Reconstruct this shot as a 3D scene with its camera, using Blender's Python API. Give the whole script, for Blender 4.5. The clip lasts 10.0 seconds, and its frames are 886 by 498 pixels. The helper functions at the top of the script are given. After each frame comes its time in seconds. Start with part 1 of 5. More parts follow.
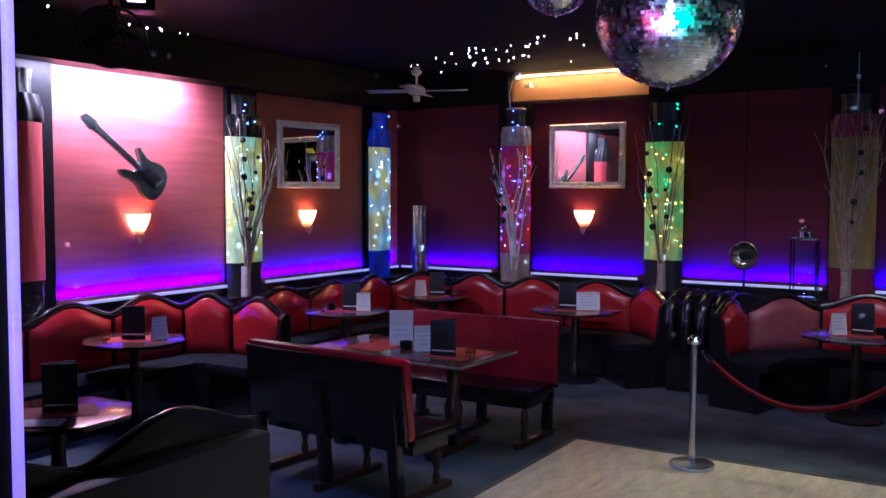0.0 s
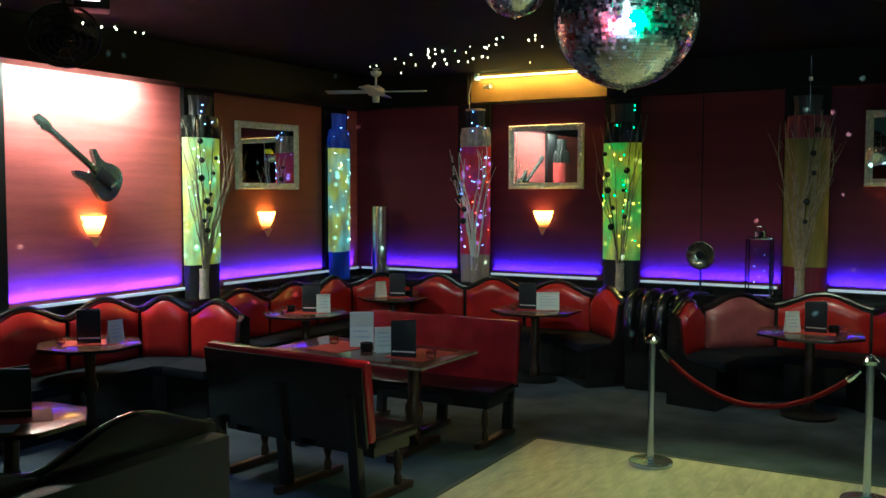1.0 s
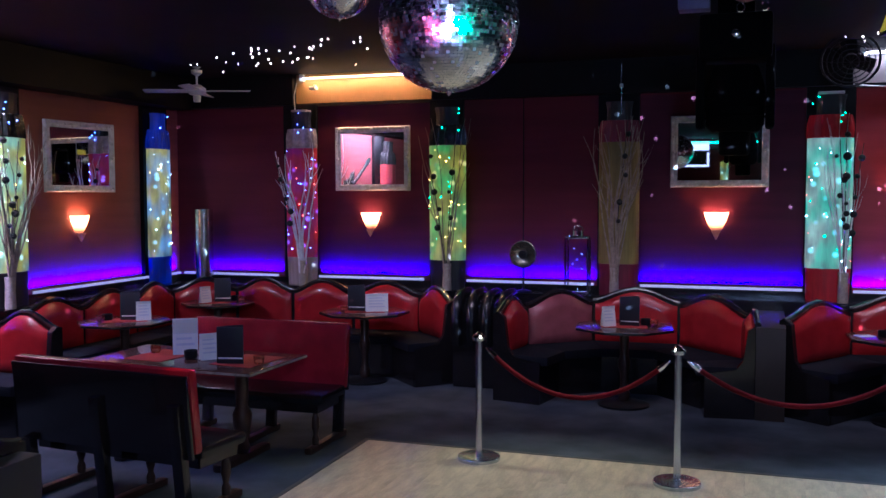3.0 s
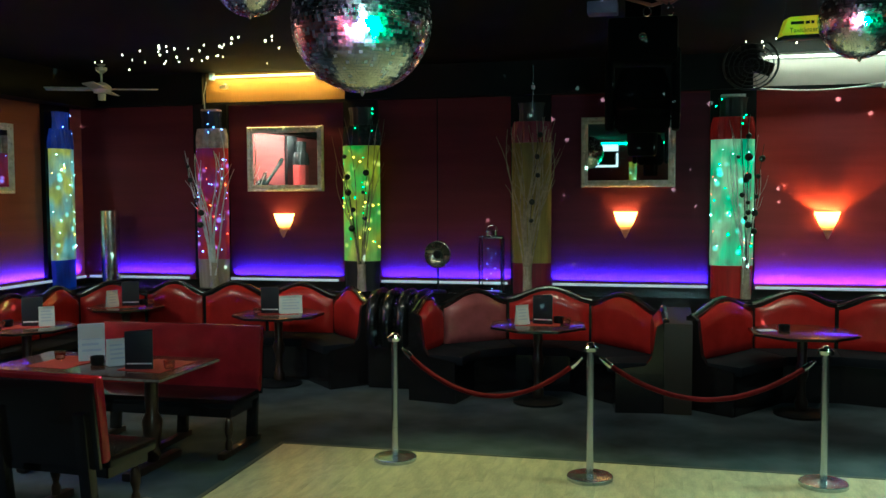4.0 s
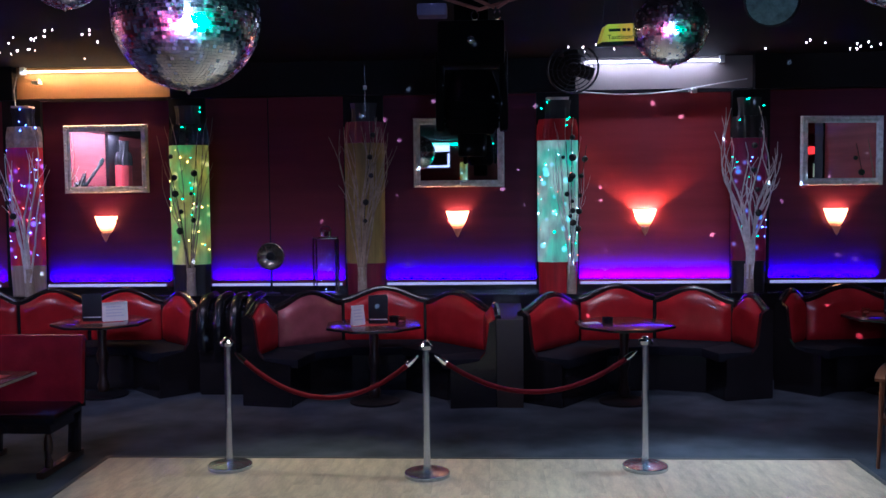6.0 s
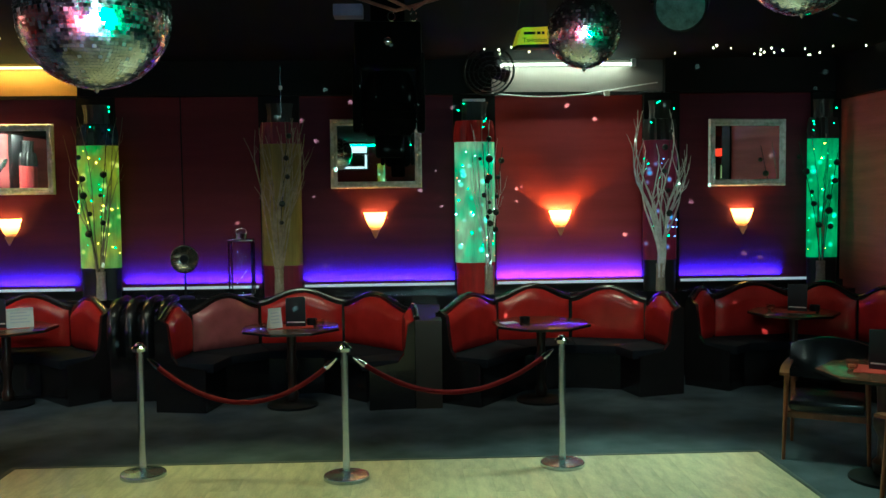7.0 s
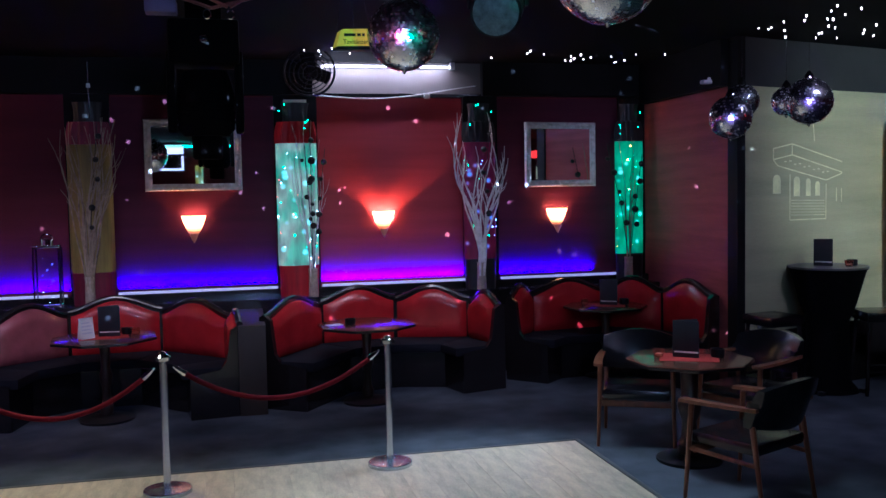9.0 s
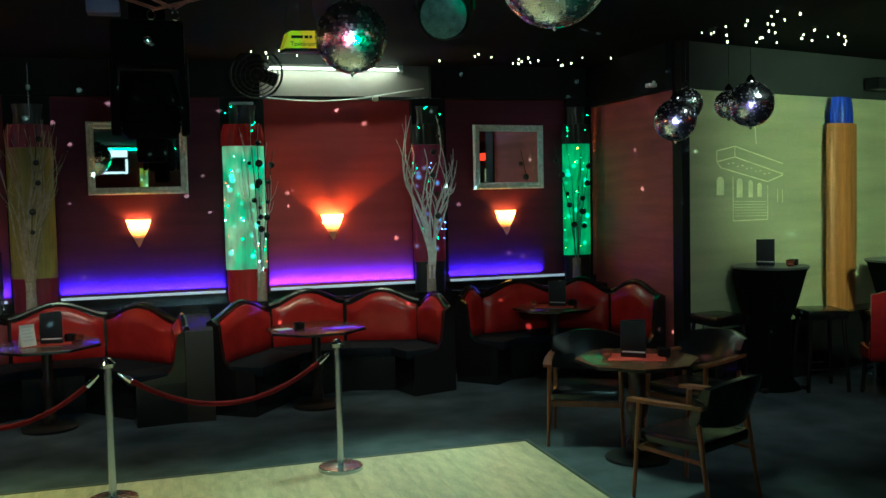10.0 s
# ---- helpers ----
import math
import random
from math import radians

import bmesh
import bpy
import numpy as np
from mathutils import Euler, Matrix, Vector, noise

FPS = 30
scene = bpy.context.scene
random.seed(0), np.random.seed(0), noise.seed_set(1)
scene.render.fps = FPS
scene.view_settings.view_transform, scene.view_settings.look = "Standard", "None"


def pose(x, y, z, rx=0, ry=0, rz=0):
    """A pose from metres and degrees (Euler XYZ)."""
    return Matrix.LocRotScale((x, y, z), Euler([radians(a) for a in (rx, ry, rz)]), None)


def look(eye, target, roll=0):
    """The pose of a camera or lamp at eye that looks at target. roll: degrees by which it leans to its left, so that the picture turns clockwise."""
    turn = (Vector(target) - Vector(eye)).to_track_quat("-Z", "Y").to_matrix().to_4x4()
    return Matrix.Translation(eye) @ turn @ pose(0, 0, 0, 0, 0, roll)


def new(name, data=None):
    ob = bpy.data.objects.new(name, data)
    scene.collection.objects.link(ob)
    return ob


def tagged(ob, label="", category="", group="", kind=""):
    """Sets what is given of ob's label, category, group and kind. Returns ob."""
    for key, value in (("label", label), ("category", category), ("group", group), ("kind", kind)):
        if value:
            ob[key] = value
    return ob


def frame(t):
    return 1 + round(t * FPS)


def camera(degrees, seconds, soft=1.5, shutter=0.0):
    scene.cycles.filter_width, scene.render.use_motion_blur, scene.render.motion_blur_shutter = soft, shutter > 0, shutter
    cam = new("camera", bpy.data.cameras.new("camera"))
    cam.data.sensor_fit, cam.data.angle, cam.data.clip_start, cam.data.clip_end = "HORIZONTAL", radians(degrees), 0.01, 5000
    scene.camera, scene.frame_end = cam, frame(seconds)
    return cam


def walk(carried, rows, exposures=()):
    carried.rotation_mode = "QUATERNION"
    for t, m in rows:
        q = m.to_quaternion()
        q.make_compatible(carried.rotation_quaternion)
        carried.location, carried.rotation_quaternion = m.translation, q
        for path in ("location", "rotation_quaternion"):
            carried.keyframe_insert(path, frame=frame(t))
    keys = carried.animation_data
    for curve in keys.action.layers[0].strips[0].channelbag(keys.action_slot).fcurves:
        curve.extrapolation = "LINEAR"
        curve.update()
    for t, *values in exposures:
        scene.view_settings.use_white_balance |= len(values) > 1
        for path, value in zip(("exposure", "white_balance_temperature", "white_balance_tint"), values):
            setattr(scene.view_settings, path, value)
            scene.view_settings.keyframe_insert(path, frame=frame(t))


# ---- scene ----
cam = camera(51.41, 10.0)
PATH = [
    (0, pose(0, 0, 2.0, 86.453, -0.222, 31.631)),
    (0.5, pose(0, 0, 2.0, 86.511, -0.163, 31.210)),
    (1, pose(0, 0, 2.0, 86.515, -0.114, 29.141)),
    (1.5, pose(0, 0, 2.0, 86.531, -0.055, 26.903)),
    (2, pose(0, 0, 2.0, 86.573, 0.057, 23.649)),
    (2.5, pose(0, 0, 2.0, 86.610, 0.074, 20.958)),
    (4, pose(0, 0, 2.0, 86.639, 0.260, 13.121)),
    (4.5, pose(0, 0, 2.0, 86.641, 0.357, 10.237)),
    (5, pose(0, 0, 2.0, 86.632, 0.443, 7.287)),
    (5.5, pose(0, 0, 2.0, 86.566, 0.569, 4.900)),
    (7, pose(0, 0, 2.0, 86.597, 0.712, -2.307)),
    (7.5, pose(0, 0, 2.0, 86.592, 0.915, -5.696)),
    (8, pose(0, 0, 2.0, 86.551, 1.006, -8.335)),
    (8.5, pose(0, 0, 2.0, 86.535, 1.041, -10.731)),
    (9, pose(0, 0, 2.0, 86.525, 1.095, -13.269)),
    (9.5, pose(0, 0, 2.0, 86.607, 1.230, -16.441)),
    (10, pose(0, 0, 2.0, 86.619, 1.299, -16.428)),
]
# the room's colour wash steps through blue, red and green every half second
TINT = {0: (-0.02, 4500, 16), 1: (0.05, 6650, 13), 2: (0.08, 5350, -54)}
STEPS = [(max(0.0, min(10.0, k / 2 + d)), *TINT[k % 3]) for k in range(21) for d in (-0.3, 0.1)]
walk(cam, PATH, STEPS)

# ---- world and large lights ----
scene.view_settings.exposure = 0.0
world = bpy.data.worlds.new("world")
scene.world = world
world.use_nodes = True
world.node_tree.nodes["Background"].inputs[0].default_value = (0.015, 0.015, 0.06, 1)
world.node_tree.nodes["Background"].inputs[1].default_value = 0.3


def area(name, where, target, sx, sy, watts, colour, spread=180):
    data = bpy.data.lights.new(name, "AREA")
    data.shape, data.size, data.size_y, data.energy, data.color = "RECTANGLE", sx, sy, watts, colour
    data.spread = radians(spread)
    ob = new(name, data)
    ob.matrix_world = look(where, target)
    return ob


def spot(name, where, target, degrees, watts, colour, blend=0.4, size=0.06):
    data = bpy.data.lights.new(name, "SPOT")
    data.spot_size, data.spot_blend, data.energy, data.color, data.shadow_soft_size = radians(degrees), blend, watts, colour, size
    ob = new(name, data)
    ob.matrix_world = look(where, target)
    return ob


def bulb(name, where, watts, colour, size=0.03):
    data = bpy.data.lights.new(name, "POINT")
    data.energy, data.color, data.shadow_soft_size = watts, colour, size
    ob = new(name, data)
    ob.location = where
    return ob


LED = (0.025, 0.004, 1.0)
for a, b in ((-6.75, -5.5), (-4.95, -3.6), (-3.08, -1.6), (-1.12, 0.52), (1.0, 2.62), (3.04, 4.2)):
    strip = area("led_strip_light", ((a + b) / 2, 10.145, 1.03), ((a + b) / 2, 10.2, 1.105), b - a, 0.02, 31 * (b - a), LED, 66)
for a, b in ((4.95, 6.95), (7.5, 9.4), (9.9, 10.1)):
    strip = area("led_strip_light", (-6.945, (a + b) / 2, 1.03), (-7.0, (a + b) / 2, 1.105), b - a, 0.02, 31 * (b - a), LED, 66)
area("cove_light_guitar", (-6.8, 5.55, 3.06), (-6.95, 5.55, 2.6), 1.7, 0.05, 115, (1.0, 0.76, 0.78))
area("cove_light_warm", (-4.4, 10.1, 3.41), (-4.4, 9.9, 2.4), 1.5, 0.03, 30, (1.0, 0.5, 0.14))
area("cove_light_white", (1.75, 10.1, 3.42), (1.75, 9.9, 2.4), 1.35, 0.03, 16, (1.0, 0.84, 0.78))
spot("floor_spot", (-1.5, 6.95, 3.42), (-1.1, 4.9, 0), 86, 400, (1.0, 0.82, 0.44), 0.7, 0.32)
spot("floor_spot", (1.9, 6.95, 3.42), (1.5, 5.0, 0), 86, 600, (0.96, 0.94, 0.8), 0.7, 0.32)
# two unseen fill spots, added for the armchairs and the left benches
spot("lounge_fill_spot", (4.2, 5.0, 3.42), (4.6, 8.0, 0.9), 95, 105, (1.0, 0.82, 0.88), 0.8, 0.1)
spot("lounge_fill_spot", (-4.0, 4.2, 3.42), (-4.6, 6.4, 0), 125, 62, (0.25, 0.32, 1.0), 0.8, 0.1)
spot("unseen_wash", (0.6, -1.2, 3.2), (0.2, 9.3, 0.9), 70, 210, (0.7, 0.74, 0.95), 0.8, 0.2)
# unseen area lamp added to brighten the booth backs from above
area("booth_fill_light", (-0.6, 6.9, 3.42), (-0.6, 9.5, 0.55), 6.6, 0.08, 17, (1.0, 0.72, 0.64), 62)
# second wash, added to lift the left wall, its branches and mirror frame
spot("unseen_wash", (0.6, -1.2, 3.2), (-6.5, 7.0, 1.6), 50, 270, (1.0, 0.84, 0.7), 0.8, 0.2)
spot("effect_beam", (-2.5, 4.2, 3.43), (-3.28, 4.74, 0.9), 5, 160, (1.0, 0.03, 0.02), 0.6, 0.03)
for x, y, z, r in ((-1.24, 3.8, 2.74, 0.3), (0.99, 5.08, 2.88, 0.2), (1.78, 4.1, 3.04, 0.26), (-2.32, 5.03, 3.24, 0.2), (3.46, 5.85, 2.49, 0.15), (4.17, 5.98, 2.62, 0.17)):
    away = math.dist((0.1, -0.4, 1.3), (x, y, z))
    spot("pin_spot", (0.1, -0.4, 1.3), (x, y, z), 2 * math.degrees(math.atan(0.93 * r / away)), 2600, (0.56, 0.32, 1.0), 0.15, 0.12)
# added red and green spots stand in for the balls' changing colours
for x, y, z, r in ((-1.24, 3.8, 2.74, 0.3), (0.99, 5.08, 2.88, 0.2), (1.78, 4.1, 3.04, 0.26)):
    for eye, colour in (((-1.6, -0.6, 1.2), (1.0, 0.05, 0.08)), ((1.9, -0.6, 1.2), (0.05, 1.0, 0.3))):
        spot("ball_tint_spot", eye, (x, y, z), 2 * math.degrees(math.atan(0.93 * r / math.dist(eye, (x, y, z)))), 2600, colour, 0.15, 0.14)
spot("projector_light", (5.2, 3.2, 3.2), (8.4, 9.0, 2.3), 64, 780, (1.0, 0.97, 0.72), 0.9)


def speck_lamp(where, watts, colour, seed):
    """An added point lamp with a dot pattern, for the scattered specks that a mirror ball throws about the room."""
    ob = bulb("speck_stand_in_lamp", where, watts, colour, 0.008)
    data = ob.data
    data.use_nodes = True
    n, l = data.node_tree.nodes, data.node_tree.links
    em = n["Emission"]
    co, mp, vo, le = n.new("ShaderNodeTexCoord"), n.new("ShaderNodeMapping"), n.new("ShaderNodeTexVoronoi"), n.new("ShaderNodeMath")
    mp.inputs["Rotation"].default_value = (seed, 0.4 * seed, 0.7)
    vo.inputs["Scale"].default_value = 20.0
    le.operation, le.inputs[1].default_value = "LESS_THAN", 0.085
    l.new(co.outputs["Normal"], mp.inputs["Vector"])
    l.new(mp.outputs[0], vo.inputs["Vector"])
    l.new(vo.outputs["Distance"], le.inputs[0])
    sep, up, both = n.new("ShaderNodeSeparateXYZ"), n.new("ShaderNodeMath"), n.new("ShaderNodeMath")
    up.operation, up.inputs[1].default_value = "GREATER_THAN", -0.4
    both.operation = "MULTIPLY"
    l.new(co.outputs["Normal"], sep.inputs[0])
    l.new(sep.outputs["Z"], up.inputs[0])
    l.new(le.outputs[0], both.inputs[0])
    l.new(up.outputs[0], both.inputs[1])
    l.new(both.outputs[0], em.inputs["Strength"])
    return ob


# unseen lamp under the ball, standing in for its tiles' reflections
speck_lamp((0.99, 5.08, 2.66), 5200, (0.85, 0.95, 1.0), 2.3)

# ---- materials ----
def mat(name, colour, rough=0.5, metal=0.0, scale=8.0, var=0.25, bump=0.0, fine=90.0, coat=0.0, emit=None, watts=0.0, trans=0.0, stretch=(1, 1, 1), spec=0.5, per_object=0.0):
    """A surface with two scales of colour variation, gloss variation and fine relief."""
    m = bpy.data.materials.new(name)
    m.use_nodes = True
    nt = m.node_tree
    n, l = nt.nodes, nt.links
    b = n["Principled BSDF"]
    b.inputs["Roughness"].default_value, b.inputs["Metallic"].default_value = rough, metal
    b.inputs["Coat Weight"].default_value, b.inputs["Transmission Weight"].default_value = coat, trans
    b.inputs["Specular IOR Level"].default_value = spec
    co = n.new("ShaderNodeTexCoord")
    mp = n.new("ShaderNodeMapping")
    mp.inputs["Scale"].default_value = stretch
    l.new(co.outputs["Object"], mp.inputs["Vector"])
    big, small = n.new("ShaderNodeTexNoise"), n.new("ShaderNodeTexNoise")
    big.inputs["Scale"].default_value, small.inputs["Scale"].default_value = scale, fine
    big.inputs["Detail"].default_value, small.inputs["Detail"].default_value = 5, 3
    l.new(mp.outputs[0], big.inputs["Vector"])
    l.new(mp.outputs[0], small.inputs["Vector"])
    add = n.new("ShaderNodeMath")
    add.operation = "MULTIPLY_ADD"
    add.inputs[1].default_value = 0.35
    l.new(small.outputs["Fac"], add.inputs[0])
    l.new(big.outputs["Fac"], add.inputs[2])
    src = add.outputs[0]
    if per_object:
        info, more = n.new("ShaderNodeObjectInfo"), n.new("ShaderNodeMath")
        more.operation = "MULTIPLY_ADD"
        more.inputs[1].default_value = per_object
        l.new(info.outputs["Random"], more.inputs[0])
        l.new(src, more.inputs[2])
        src = more.outputs[0]
    ramp = n.new("ShaderNodeValToRGB")
    ramp.color_ramp.elements[0].position, ramp.color_ramp.elements[1].position = 0.4, 0.95 + per_object
    ramp.color_ramp.elements[0].color = (*[c * (1 - var) for c in colour], 1)
    ramp.color_ramp.elements[1].color = (*[min(1, c * (1 + var)) for c in colour], 1)
    l.new(src, ramp.inputs[0])
    l.new(ramp.outputs[0], b.inputs["Base Color"])
    if bump:
        bp = n.new("ShaderNodeBump")
        bp.inputs["Strength"].default_value, bp.inputs["Distance"].default_value = bump, 0.004
        l.new(add.outputs[0], bp.inputs["Height"])
        l.new(bp.outputs[0], b.inputs["Normal"])
    if emit:
        b.inputs["Emission Color"].default_value = (*emit, 1)
        b.inputs["Emission Strength"].default_value = watts
    return m


def glow(name, colour, strength):
    return mat(name, (0.6, 0.6, 0.6), 0.4, emit=colour, watts=strength)


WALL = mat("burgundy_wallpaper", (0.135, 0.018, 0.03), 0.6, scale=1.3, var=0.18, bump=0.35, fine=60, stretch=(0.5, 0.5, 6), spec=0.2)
WALL_ROSE = mat("rose_wallpaper", (0.45, 0.11, 0.115), 0.55, scale=1.6, var=0.2, bump=0.9, fine=16, stretch=(0.7, 0.7, 9), spec=0.25)
WALL_OLIVE = mat("pale_painted_wall", (0.47, 0.46, 0.27), 0.6, scale=1.1, var=0.2, bump=0.3, fine=40, stretch=(0.5, 0.5, 5))
BLACK_PAINT = mat("black_paint", (0.004, 0.004, 0.005), 0.6, scale=2, var=0.4, bump=0.1, spec=0.2)
CEIL = mat("black_ceiling_paint", (0.005, 0.005, 0.008), 0.85, scale=1.2, var=0.5, bump=0.3, fine=30, spec=0.15)
CARPET = mat("grey_blue_carpet", (0.062, 0.074, 0.092), 0.95, scale=2.4, var=0.55, bump=0.8, fine=260, spec=0.2)
PLANK = mat("pale_oak_laminate", (0.42, 0.36, 0.25), 0.34, scale=5.0, var=0.4, bump=0.15, fine=34, stretch=(2.6, 0.8, 1), per_object=0.16)
BLACK_WOOD = mat("black_lacquered_wood", (0.012, 0.010, 0.011), 0.22, scale=5, var=0.4, bump=0.08, fine=60, coat=0.3)
DARK_WOOD = mat("dark_stained_wood", (0.035, 0.018, 0.013), 0.3, scale=4, var=0.4, bump=0.12, fine=50, stretch=(1, 8, 8), coat=0.2)
TABLE_WOOD = mat("brown_table_veneer", (0.095, 0.038, 0.024), 0.2, scale=3, var=0.4, bump=0.06, fine=40, stretch=(1, 9, 1), coat=0.3)
TEAK = mat("reddish_teak", (0.16, 0.056, 0.023), 0.35, scale=4, var=0.4, bump=0.1, fine=40, stretch=(6, 6, 1))
RED_LEATHER = mat("red_leatherette", (0.36, 0.014, 0.018), 0.24, scale=5, var=0.22, bump=0.25, fine=160, coat=0.15)
# paler, greyer red for a single back pad
PALE_RED = mat("pale_red_leatherette", (0.27, 0.075, 0.09), 0.22, scale=5, var=0.3, bump=0.25, fine=160, coat=0.3)
BLACK_LEATHER = mat("black_leatherette", (0.006, 0.006, 0.0075), 0.24, scale=6, var=0.4, bump=0.3, fine=140)
SEAT_CLOTH = mat("dark_seat_cloth", (0.007, 0.008, 0.014), 0.85, scale=6, var=0.4, bump=0.5, fine=220, spec=0.2)
PARTITION = mat("grey_partition_board", (0.04, 0.042, 0.042), 0.55, scale=2, var=0.25, bump=0.2)
BROWN_LACQUER = mat("brown_lacquered_board", (0.03, 0.02, 0.014), 0.5, scale=3, var=0.3, bump=0.15)
STEEL = mat("brushed_steel", (0.55, 0.6, 0.7), 0.27, 1.0, scale=20, var=0.1, bump=0.05, stretch=(1, 1, 0.1))
CHROME = mat("chrome", (0.85, 0.85, 0.86), 0.08, 1.0, scale=10, var=0.06)
SILVER_FRAME = mat("silver_leaf_frame", (0.86, 0.83, 0.76), 0.32, 0.1, scale=22, var=0.35, bump=0.5, fine=70)
MIRROR = mat("mirror_glass", (0.86, 0.87, 0.87), 0.015, 1.0, scale=1, var=0.02)
MIRROR_TILE = mat("mirror_tile", (0.8, 0.8, 0.82), 0.06, 1.0, scale=30, var=0.15)
_n, _l = MIRROR_TILE.node_tree.nodes, MIRROR_TILE.node_tree.links
_geo, _map = _n.new("ShaderNodeNewGeometry"), _n.new("ShaderNodeMapRange")
_map.inputs["To Min"].default_value, _map.inputs["To Max"].default_value = 0.08, 0.29
_l.new(_geo.outputs["Random Per Island"], _map.inputs["Value"])
_l.new(_map.outputs[0], _n["Principled BSDF"].inputs["Roughness"])
GROUT = mat("grey_ball_shell", (0.2, 0.2, 0.21), 0.35, 1.0, scale=20, var=0.2)
VELVET = mat("dark_red_velvet", (0.095, 0.004, 0.009), 0.8, scale=12, var=0.35, bump=0.6, fine=200, spec=0.1)
# faint emission puts the LED light onto the white strip
WHITE_TRIM = mat("white_trim_glow", (0.8, 0.78, 0.76), 0.45, scale=4, var=0.1, emit=(0.7, 0.6, 0.9), watts=0.45)
DARK_RED = mat("crimson_leatherette", (0.24, 0.01, 0.018), 0.25, scale=4, var=0.35, bump=0.25, fine=160, coat=0.2)
PAPER = mat("white_card", (0.78, 0.78, 0.76), 0.55, scale=9, var=0.05)
CARD_PRINT = mat("grey_print", (0.6, 0.62, 0.7), 0.6, scale=9, var=0.1)
MENU = mat("black_menu_cover", (0.010, 0.011, 0.017), 0.5, scale=9, var=0.3, bump=0.2)
NAPKIN = mat("orange_red_table_runner", (0.42, 0.032, 0.024), 0.75, scale=12, var=0.15, bump=0.3, fine=200)
BLACK_PLASTIC = mat("black_plastic", (0.007, 0.007, 0.009), 0.5, scale=10, var=0.3, spec=0.25)
MATT_BLACK = mat("matt_black_housing", (0.002, 0.002, 0.0022), 0.8, scale=6, var=0.4, spec=0.06)
GLASS = mat("clear_glass", (0.95, 0.97, 0.97), 0.03, trans=1.0, var=0.02)
SMOKE_GLASS = mat("candle_glass", (0.75, 0.3, 0.22), 0.06, trans=0.9, var=0.05)
WHITE_PLASTIC = mat("white_plastic", (0.72, 0.71, 0.7), 0.4, scale=6, var=0.08)
BRANCH = mat("pale_dry_branch", (0.82, 0.8, 0.76), 0.7, scale=14, var=0.35, bump=0.5, fine=80)
BRANCH_DARK = mat("brown_dry_branch", (0.33, 0.27, 0.19), 0.75, scale=14, var=0.4, bump=0.5, fine=80)
POD = mat("dark_wicker_ball", (0.02, 0.022, 0.018), 0.6, scale=60, var=0.5, bump=0.9, fine=140)
SAND = mat("sand_filled_vase", (0.42, 0.36, 0.28), 0.6, scale=40, var=0.3, bump=0.3)
YELLOW_SIGN = mat("yellow_sign", (0.75, 0.55, 0.03), 0.35, scale=6, var=0.08, emit=(0.9, 0.7, 0.03), watts=0.25)
SCONCE_GLASS = mat("frosted_sconce_glass", (0.8, 0.55, 0.4), 0.4, var=0.15, scale=12, emit=(1.0, 0.4, 0.12), watts=5.0)
# dimmer copy of the sconce glass, painting the light's falloff at the tip
SCONCE_TIP = mat("sconce_glass_dim_copy", (0.3, 0.15, 0.12), 0.4, var=0.2, scale=12, emit=(1.0, 0.25, 0.12), watts=0.12)
SCONCE_HOT = glow("sconce_bulb_glow", (1.0, 0.42, 0.14), 22.0)
FAIRY = glow("fairy_light_white", (1.0, 0.72, 0.56), 10.0)
TUBE_WARM = glow("warm_tube", (1.0, 0.66, 0.26), 8.0)
TUBE_WHITE = glow("white_tube", (1.0, 0.86, 0.8), 8.0)
LED_MESH = glow("violet_led_strip", (0.32, 0.08, 1.0), 5.0)

# ---- building helpers ----
def thing(name, label, category, m=None, group="", kind=""):
    ob = new(name)
    ob.empty_display_size = 0.1
    ob.matrix_world = m or Matrix()
    return tagged(ob, label, category, group, kind)


def part(name, bm, material, parent=None, label="", smooth=True, m=None):
    me = bpy.data.meshes.new(name)
    bmesh.ops.recalc_face_normals(bm, faces=bm.faces)
    bm.to_mesh(me)
    bm.free()
    if smooth:
        me.shade_smooth()
        try:
            me.set_sharp_from_angle(angle=radians(38))
        except Exception:
            pass
    me.materials.append(material)
    ob = new(name, me)
    if parent:
        ob.parent = parent
    if m:
        ob.matrix_basis = m
    if label:
        ob["label"] = label
    return ob


def box(x0, x1, y0, y1, z0, z1, bevel=0.0, bm=None, m=None):
    bm = bm or bmesh.new()
    t = Matrix.Translation(((x0 + x1) / 2, (y0 + y1) / 2, (z0 + z1) / 2)) @ Matrix.Diagonal((x1 - x0, y1 - y0, z1 - z0, 1))
    got = bmesh.ops.create_cube(bm, size=1, matrix=(m @ t) if m else t)
    if bevel:
        edges = {e for v in got["verts"] for e in v.link_edges}
        bmesh.ops.bevel(bm, geom=list(edges), offset=bevel, segments=2, profile=0.6, affect="EDGES")
    return bm


def lathe(profile, n=24, bm=None, m=None):
    """A solid of revolution about z from (radius, height) pairs."""
    bm = bm or bmesh.new()
    m = m or Matrix()
    rings = []
    for r, z in profile:
        if r < 1e-5:
            rings.append([bm.verts.new(m @ Vector((0, 0, z)))])
        else:
            rings.append([bm.verts.new(m @ Vector((r * math.cos(2 * math.pi * i / n), r * math.sin(2 * math.pi * i / n), z))) for i in range(n)])
    for a, b in zip(rings, rings[1:]):
        for i in range(n):
            j = (i + 1) % n
            if len(a) == 1 and len(b) > 1:
                bm.faces.new((a[0], b[i], b[j]))
            elif len(b) == 1 and len(a) > 1:
                bm.faces.new((a[i], a[j], b[0]))
            elif len(a) > 1:
                bm.faces.new((a[i], a[j], b[j], b[i]))
    for ring in (rings[0], rings[-1]):
        if len(ring) > 2:
            bm.faces.new(ring)
    return bm


